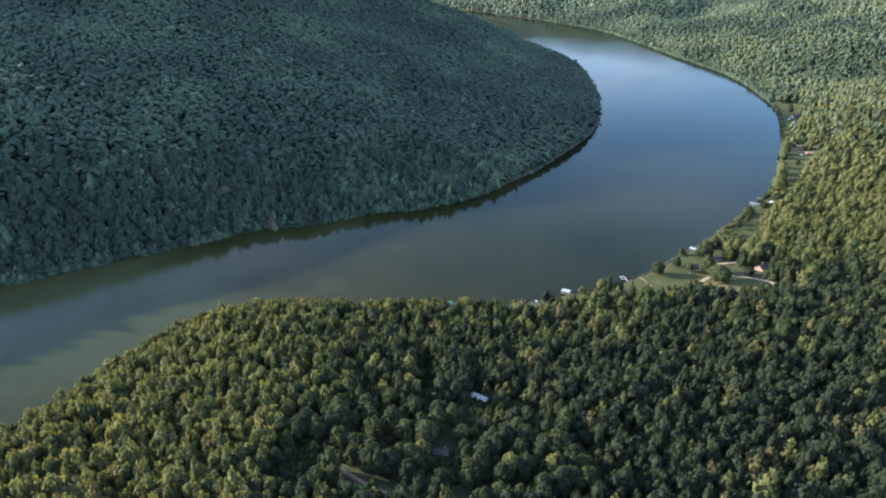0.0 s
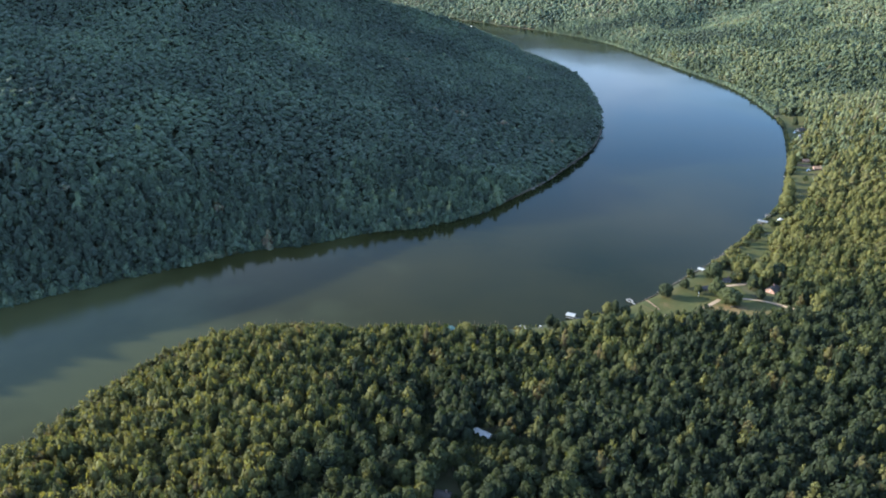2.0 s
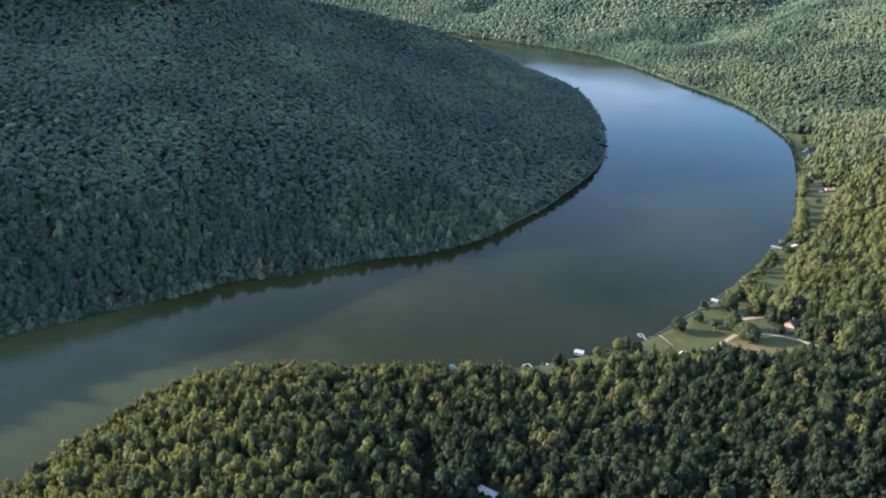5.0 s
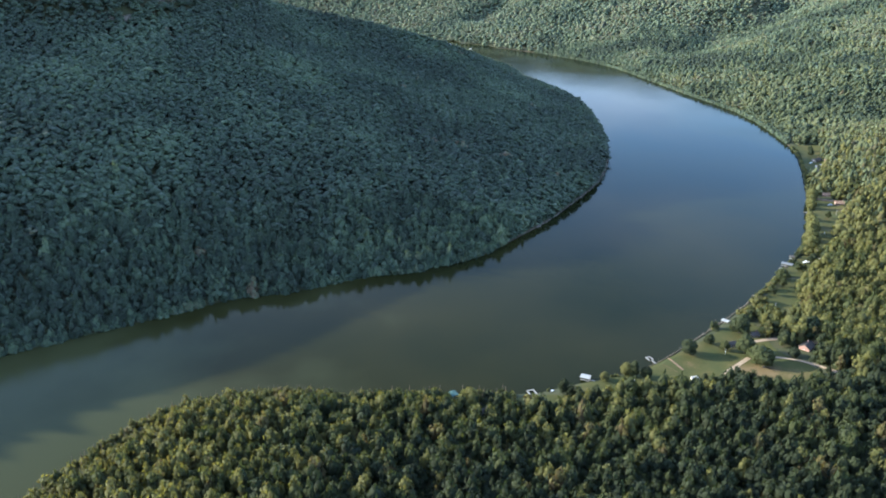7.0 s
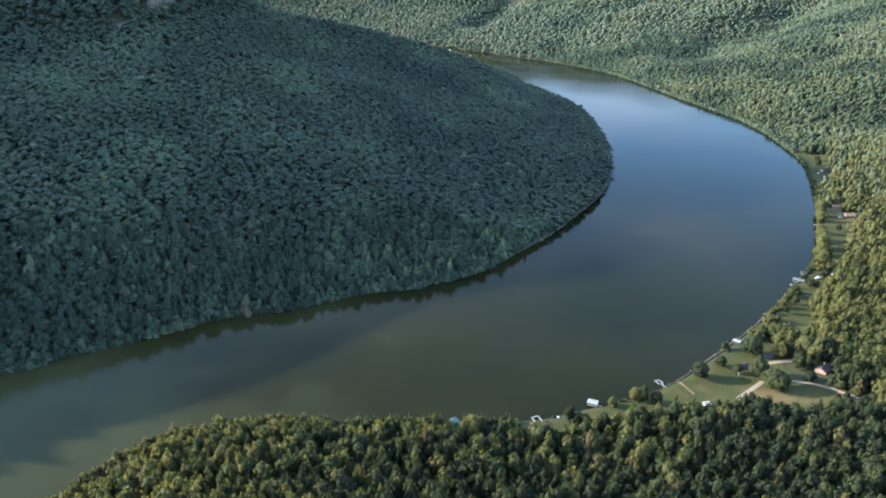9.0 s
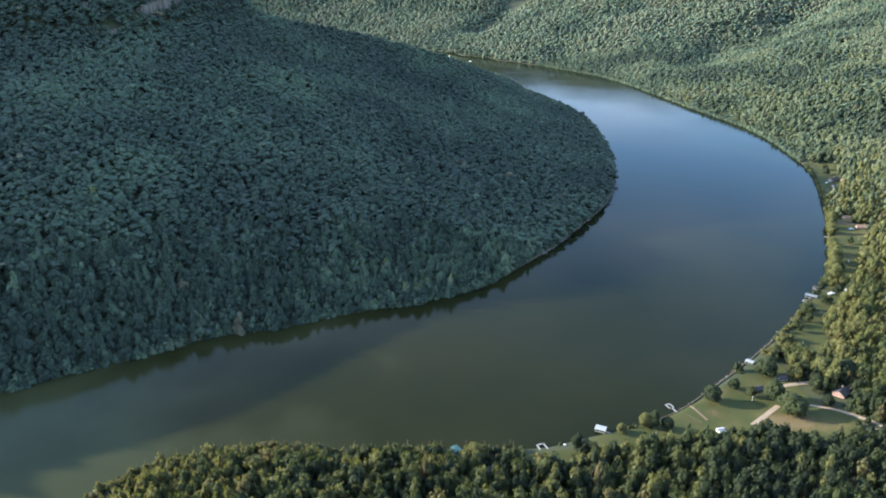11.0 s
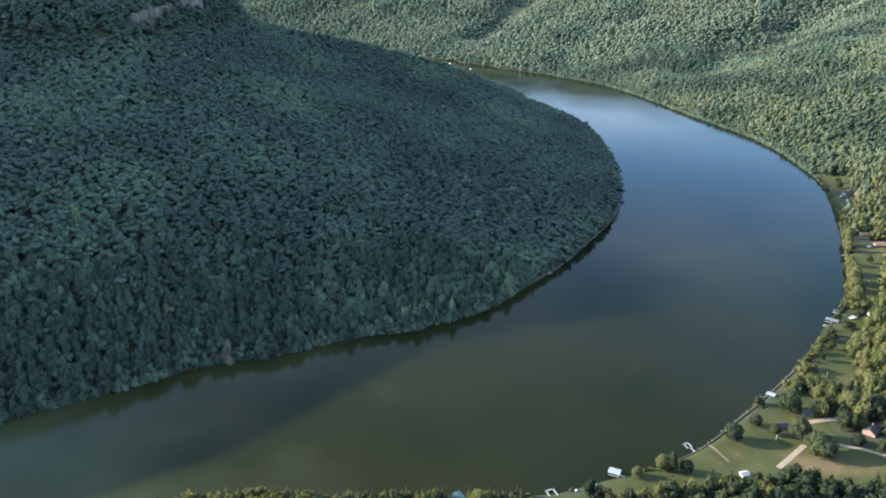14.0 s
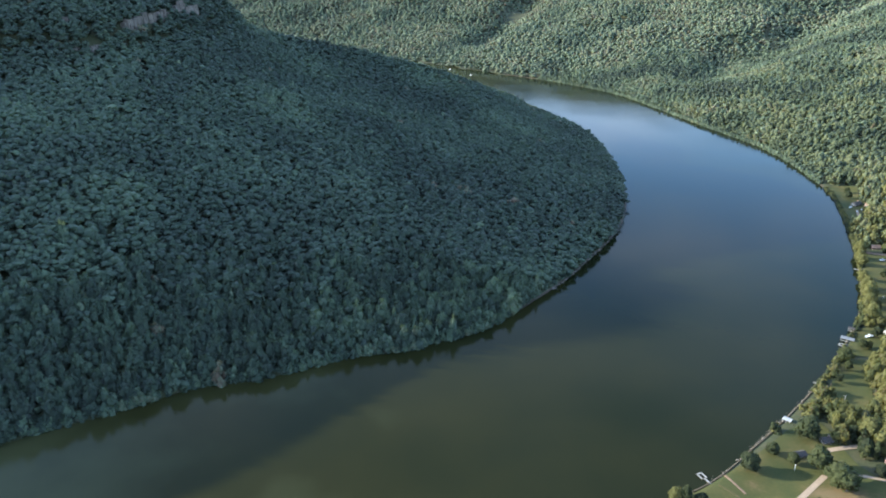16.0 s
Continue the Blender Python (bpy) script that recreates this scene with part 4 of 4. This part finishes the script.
house(346, 702, 38, 12, 10, 3.4, 3.0, BRICK, SHINGLE, "brick house with a grey shingled gable roof beside the driveway")
house(310, 735, 5, 8, 6.5, 2.8, 1.8, GREY_SIDING, SHINGLE, "small grey house with a grey shingled roof under trees")
house(281, 718, 15, 7, 6, 2.6, 1.8, GREY_SIDING, SHINGLE, "small lawn cabin with a dark shingled roof", chimney=False, windows=2)
house(601, 1166, -12, 22, 8, 3.0, 2.0, BRICK, BROWN_ROOF, "long low house with a brown roof near the river", windows=6)
house(594, 1122, -10, 14, 8, 3.0, 2.4, BRICK, BROWN_ROOF, "reddish brick house beside a patch of bare earth")
house(672, 1356, 25, 16, 9, 3.4, 2.8, GREY_SIDING, SHINGLE, "grey house with a dark shingled roof at the woods' edge")
house(686, 1346, 115, 9, 7, 3.0, 2.2, BRICK, BROWN_ROOF, "small brick annexe with a brown roof", windows=2)
house(28, 453, -35, 12.5, 5.2, 2.8, 1.3, SIDING, WHITE_METAL, "long narrow house with a white metal roof in a forest clearing", chimney=False, windows=4)
house(-1, 385, -15, 9.5, 6.5, 2.7, 1.8, GREY_SIDING, SHINGLE, "house with a dark shingled roof half hidden by trees")
house(33, 608, 20, 11, 9, 3.0, 2.4, SIDING, SHINGLE, "riverside house with a dark slate roof among trees")
house(337, 636, 25, 10, 7, 2.6, 1.9, SHADED_SIDING, SHINGLE, "plank house with shade-dark walls and a grey roof beside the drive")
house(417, 774, 20, 8, 6, 2.8, 1.8, SIDING, SHINGLE, "cream-coloured small house hidden among trees", windows=2)
house(-104, 383, 20, 7, 5, 2.4, 1.4, GREY_SIDING, BLUE_METAL, "small grey metal-roofed outbuilding half hidden by trees", "shed", False, 2)
house(222, 342, -20, 11, 7, 2.8, 1.8, SIDING, WHITE_METAL, "house with a pale metal roof half hidden by forest", windows=3)
house(225, 657, 12, 5.6, 4.4, 2.2, 1.0, SIDING, WHITE_METAL, "small white metal-roofed shed at the lawn's edge", "shed", False, 1)
house(468, 921, 40, 5.5, 4.5, 2.2, 1.0, SIDING, WHITE_METAL, "white metal-roofed garden shed", "shed", False, 1)
house(110, 647, 10, 3.2, 2.6, 2.0, 0.7, TIMBER, TIMBER, "tiny weathered plank hut by the landing", "hut", False, 1)


# ---- docks ----
def deck(name, ob, long, wide, at=(0, 0)):
    """A bearer with planks laid across it."""
    bearer = part(name, box((long, wide * 0.7, 0.22), (*at, 0.69)), TIMBER, ob)
    n = max(2, int(long / 0.6))
    for k in range(n):
        part("plank", box((long / n * 0.94, wide, 0.1), (at[0] - long / 2 + long * (k + 0.5) / n, at[1], 0.854)), TIMBER, bearer)


def piles(ob, spots, top=1.1):
    for px, py in spots:
        part("pile", rod((px, py, -5), (px, py, top), 0.14), TIMBER, ob)


def boathouse(x, y, turn, long, wide, roof_mat, label, gang=6.0):
    ob = root("boathouse", x, y, 0, turn, label, "boathouse", "boathouses on the river")
    for side in (-1, 1):
        deck("walkway", ob, long, 1.2, (0, side * (wide / 2 - 0.6)))
    spots = [(sx * (long / 2 - 0.3), sy * (wide / 2 - 0.15)) for sx in (-1, 0, 1) for sy in (-1, 1)]
    for px, py in spots:
        part("post", rod((px, py, -5), (px, py, 3.3), 0.14), TIMBER, ob)
    for side in (-1, 1):
        lie = pose(0, side * (wide / 4 + 0.15), 3.65, -side * 9)
        bm = box((long + 1.0, wide / 2 + 0.7, 0.14), bevel=0.03)
        bmesh.ops.transform(bm, matrix=lie, verts=bm.verts)
        roof = part("roof_slope", bm, roof_mat, ob)
        for k in range(int(long / 1.2)):
            bm = box((0.08, wide / 2 + 0.7, 0.08), (-long / 2 + 0.6 + 1.2 * k, 0, 0.1))
            bmesh.ops.transform(bm, matrix=lie, verts=bm.verts)
            part("roof_seam", bm, roof_mat, roof)
    if gang:
        deck("gangway", ob, gang, 1.1, (long / 2 + gang / 2, 0))
    return ob


def jetty(x, y, turn, long, head, label):
    ob = root("jetty", x, y, 0, turn, label, "dock", "docks on the river")
    deck("gangway", ob, long, 1.3, (long / 2, 0))
    for side in (-1, 1):
        deck("platform_side", ob, head, 1.4, (-head / 2, side * (head / 2 - 0.7) * 0.8))
    deck("platform_end", ob, 1.3, head * 0.8, (-head + 0.65, 0))
    piles(ob, [(-head + 0.3, head * 0.36), (-head + 0.3, -head * 0.36), (0, head * 0.36), (0, -head * 0.36), (long * 0.5, 0.5), (long * 0.9, 0.5)])
    return ob


boathouse(128, 663, -25, 8.0, 6.0, WHITE_METAL, "open boathouse with a whitish metal roof on posts")
boathouse(8, 637, -60, 7.0, 5.5, TEAL_METAL, "open boathouse with a teal metal roof under trees", 4)
boathouse(293, 767, -45, 6.5, 5.0, WHITE_METAL, "small boathouse with a white roof at the shore", 4)
boathouse(421, 910, -38, 12, 6.5, BLUE_METAL, "long boathouse with a blue-grey metal roof")
boathouse(437, 932, -38, 6, 5, SHINGLE, "small dark-roofed boathouse at the bank", 4)
jetty(196.5, 694.5, -68, 10, 6.5, "pale wooden jetty with a square ring-shaped platform")
jetty(78.5, 637.5, -70, 9, 9.0, "open U-shaped wooden boat slip without a roof")
jetty(414, 898, -40, 8, 7.5, "open wooden boat slip beside a boathouse")
jetty(533, 1098, -25, 9, 3.5, "short pale wooden jetty")
jetty(348, 828, -30, 6, 2.5, "narrow plank jetty at the bank")


# ---- boats ----
HULL = noisy("white_hull", [(0.3, (0.74, 0.75, 0.76)), (0.7, (0.82, 0.83, 0.84))], 0.5, 0.25)
SEAT = noisy("boat_upholstery", [(0.3, (0.30, 0.27, 0.22)), (0.7, (0.42, 0.38, 0.32))], 2.0, 0.7)


def boat(x, y, z, turn, long, label):
    ob = root("motorboat", x, y, z, turn, label, "boat", "boats on the river and its banks")
    bm = bmesh.new()
    rings = []
    for k in range(7):
        s = k / 6
        w, keel = long * 0.17 * (1 - max(0, s - 0.45) ** 2 * 3.1), -0.45 + 0.4 * max(0, s - 0.6)
        px = -long / 2 + long * s
        rings.append([bm.verts.new(p) for p in ((px, -w, 0.75 + 0.25 * s), (px, -w * 0.8, 0), (px, 0, keel), (px, w * 0.8, 0), (px, w, 0.75 + 0.25 * s))])
    for a, b in zip(rings[:-1], rings[1:]):
        for k in range(4):
            bm.faces.new((a[k], a[k + 1], b[k + 1], b[k]))
    bm.faces.new(rings[0])
    bm.faces.new(rings[-1])
    part("hull", bm, HULL, ob)
    part("deck", box((long * 0.9, long * 0.26, 0.08), (-long * 0.03, 0, 0.62)), HULL, ob)
    part("windscreen", box((0.08, long * 0.24, 0.7), (long * 0.12, 0, 1.1), turn=(0, -25, 0)), GLASS, ob)
    for side in (-1, 1):
        part("seat", box((0.7, 0.6, 0.5), (-long * 0.02, side * long * 0.07, 0.9), bevel=0.08), SEAT, ob)
    part("canopy", box((long * 0.3, long * 0.26, 0.08), (-long * 0.05, 0, 2.1), bevel=0.03), HULL, ob)
    for side in (-1, 1):
        part("canopy_post", rod((-long * 0.05, side * long * 0.12, 0.6), (-long * 0.05, side * long * 0.12, 2.1), 0.04), TRIM, ob)
    part("outboard_motor", box((0.5, 0.4, 1.1), (-long / 2 - 0.25, 0, 0.6), bevel=0.08), SHINGLE, ob)


boat(112, 2836, 0.1, 140, 10, "white motorboat on the distant river reach")
boat(40, 2984, 0.1, 130, 9, "white motorboat far up the river")
boat(95, 643.5, 0.1, 60, 5, "small white open boat moored at the near bank")
boat(656, 1343, place_z(656, 1343) + 0.45, 20, 7, "white motorboat laid up beside the grey house")
boat(446, 914, place_z(446, 914) + 0.45, 10, 9, "white motorboat laid up on the grass")
boat(579, 1121, place_z(579, 1121) + 0.45, 0, 7, "white motorboat parked beside a house")


# ---- garden things ----
def picnic_table(x, y, turn, label):
    ob = root("picnic_table", x, y, place_z(x, y), turn, label, "picnic table")
    top = part("tabletop", box((2.2, 0.8, 0.05), (0, 0, 0.71)), TIMBER, ob)
    for k in range(5):
        part("plank", box((2.4, 0.17, 0.05), (0, -0.38 + 0.19 * k, 0.762)), TIMBER, top)
    for side in (-1, 1):
        part("bench_plank", box((2.4, 0.28, 0.05), (0, side * 0.85, 0.45)), TIMBER, ob)
        for end in (-0.8, 0.8):
            part("leg", rod((end, side * 0.75, -0.3), (end, side * 0.2, 0.74), 0.06), TIMBER, ob)


def swing_frame(x, y, turn, label):
    ob = root("swing_frame", x, y, place_z(x, y), turn, label, "swing")
    part("crossbar", rod((-2.4, 0, 2.5), (2.4, 0, 2.5), 0.08), TRIM, ob)
    for end in (-2.4, 2.4):
        for side in (-1, 1):
            part("leg", rod((end, side * 1.3, -0.3), (end, 0, 2.5), 0.08), TRIM, ob)
    part("seat", box((1.8, 0.5, 0.08), (0, 0, 0.6), bevel=0.02), TRIM, ob)
    for end in (-0.85, 0.85):
        part("chain", rod((end, 0, 0.6), (end, 0, 2.5), 0.03), TRIM, ob)


def car(x, y, turn, paint, label):
    ob = root("car", x, y, place_z(x, y), turn, label, "car", "parked cars")
    bm = box((4.5, 1.8, 0.75), (0, 0, 0.72), bevel=0.18)
    part("body", bm, paint, ob)
    cab = box((2.4, 1.6, 0.62), (-0.25, 0, 1.36), bevel=0.2)
    part("cabin", cab, GLASS, ob)
    part("roof", box((1.7, 1.45, 0.08), (-0.25, 0, 1.69), bevel=0.03), paint, ob)
    for px in (-1.4, 1.4):
        for side in (-1, 1):
            w = part("wheel", rod((px, side * 0.72, 0.34), (px, side * 0.92, 0.34), 0.34, 0.34, 12), TYRE, ob)
            part("rim", rod((px, side * 0.92, 0.34), (px, side * 0.94, 0.34), 0.2, 0.2, 10), TRIM, w)


TYRE = noisy("tyre_rubber", [(0.3, (0.015, 0.015, 0.015)), (0.7, (0.03, 0.03, 0.03))], 2.0, 0.9)
SILVER = noisy("silver_paint", [(0.3, (0.42, 0.43, 0.44)), (0.7, (0.5, 0.51, 0.52))], 0.5, 0.3)
swing_frame(515, 1008, 70, "white metal garden swing on the riverside lawn")
car(667, 1331, 60, SILVER, "silver car parked on the drive by the grey house")
car(655, 1322, 75, HULL, "white car parked on the drive by the grey house")
picnic_table(292, 671, 15, "weathered wooden picnic table under a broad tree")
house(356, 709, 30, 5.5, 4.5, 2.3, 1.0, TIMBER, BROWN_ROOF, "small plank shed with a tan roof beside the brick house", "shed", False, 1)


# ---- poles ----
def pole(x, y, tall, label, mat=TIMBER):
    ob = root("utility_pole", x, y, place_z(x, y) - 0.3, 30, label, "pole", "utility poles")
    part("post", rod((0, 0, -1), (0, 0, tall), 0.20, 0.13), mat, ob)
    part("crossarm", box((2.2, 0.12, 0.14), (0, 0.14, tall - 0.6)), TIMBER, ob)
    for k in (-0.95, 0.95):
        part("insulator", rod((k, 0.14, tall - 0.53), (k, 0.14, tall - 0.3), 0.06), TRIM, ob)


for x, y in ((169, 649), (268, 700)):
    pole(x, y, 6.0, "white-painted pole standing on the riverside lawn", TRIM)
for x, y in ((410, 850), (355, 792), (565, 1077), (470, 937), (9, 373)):
    pole(x, y, 8.0, "weathered wooden utility pole on the grass")
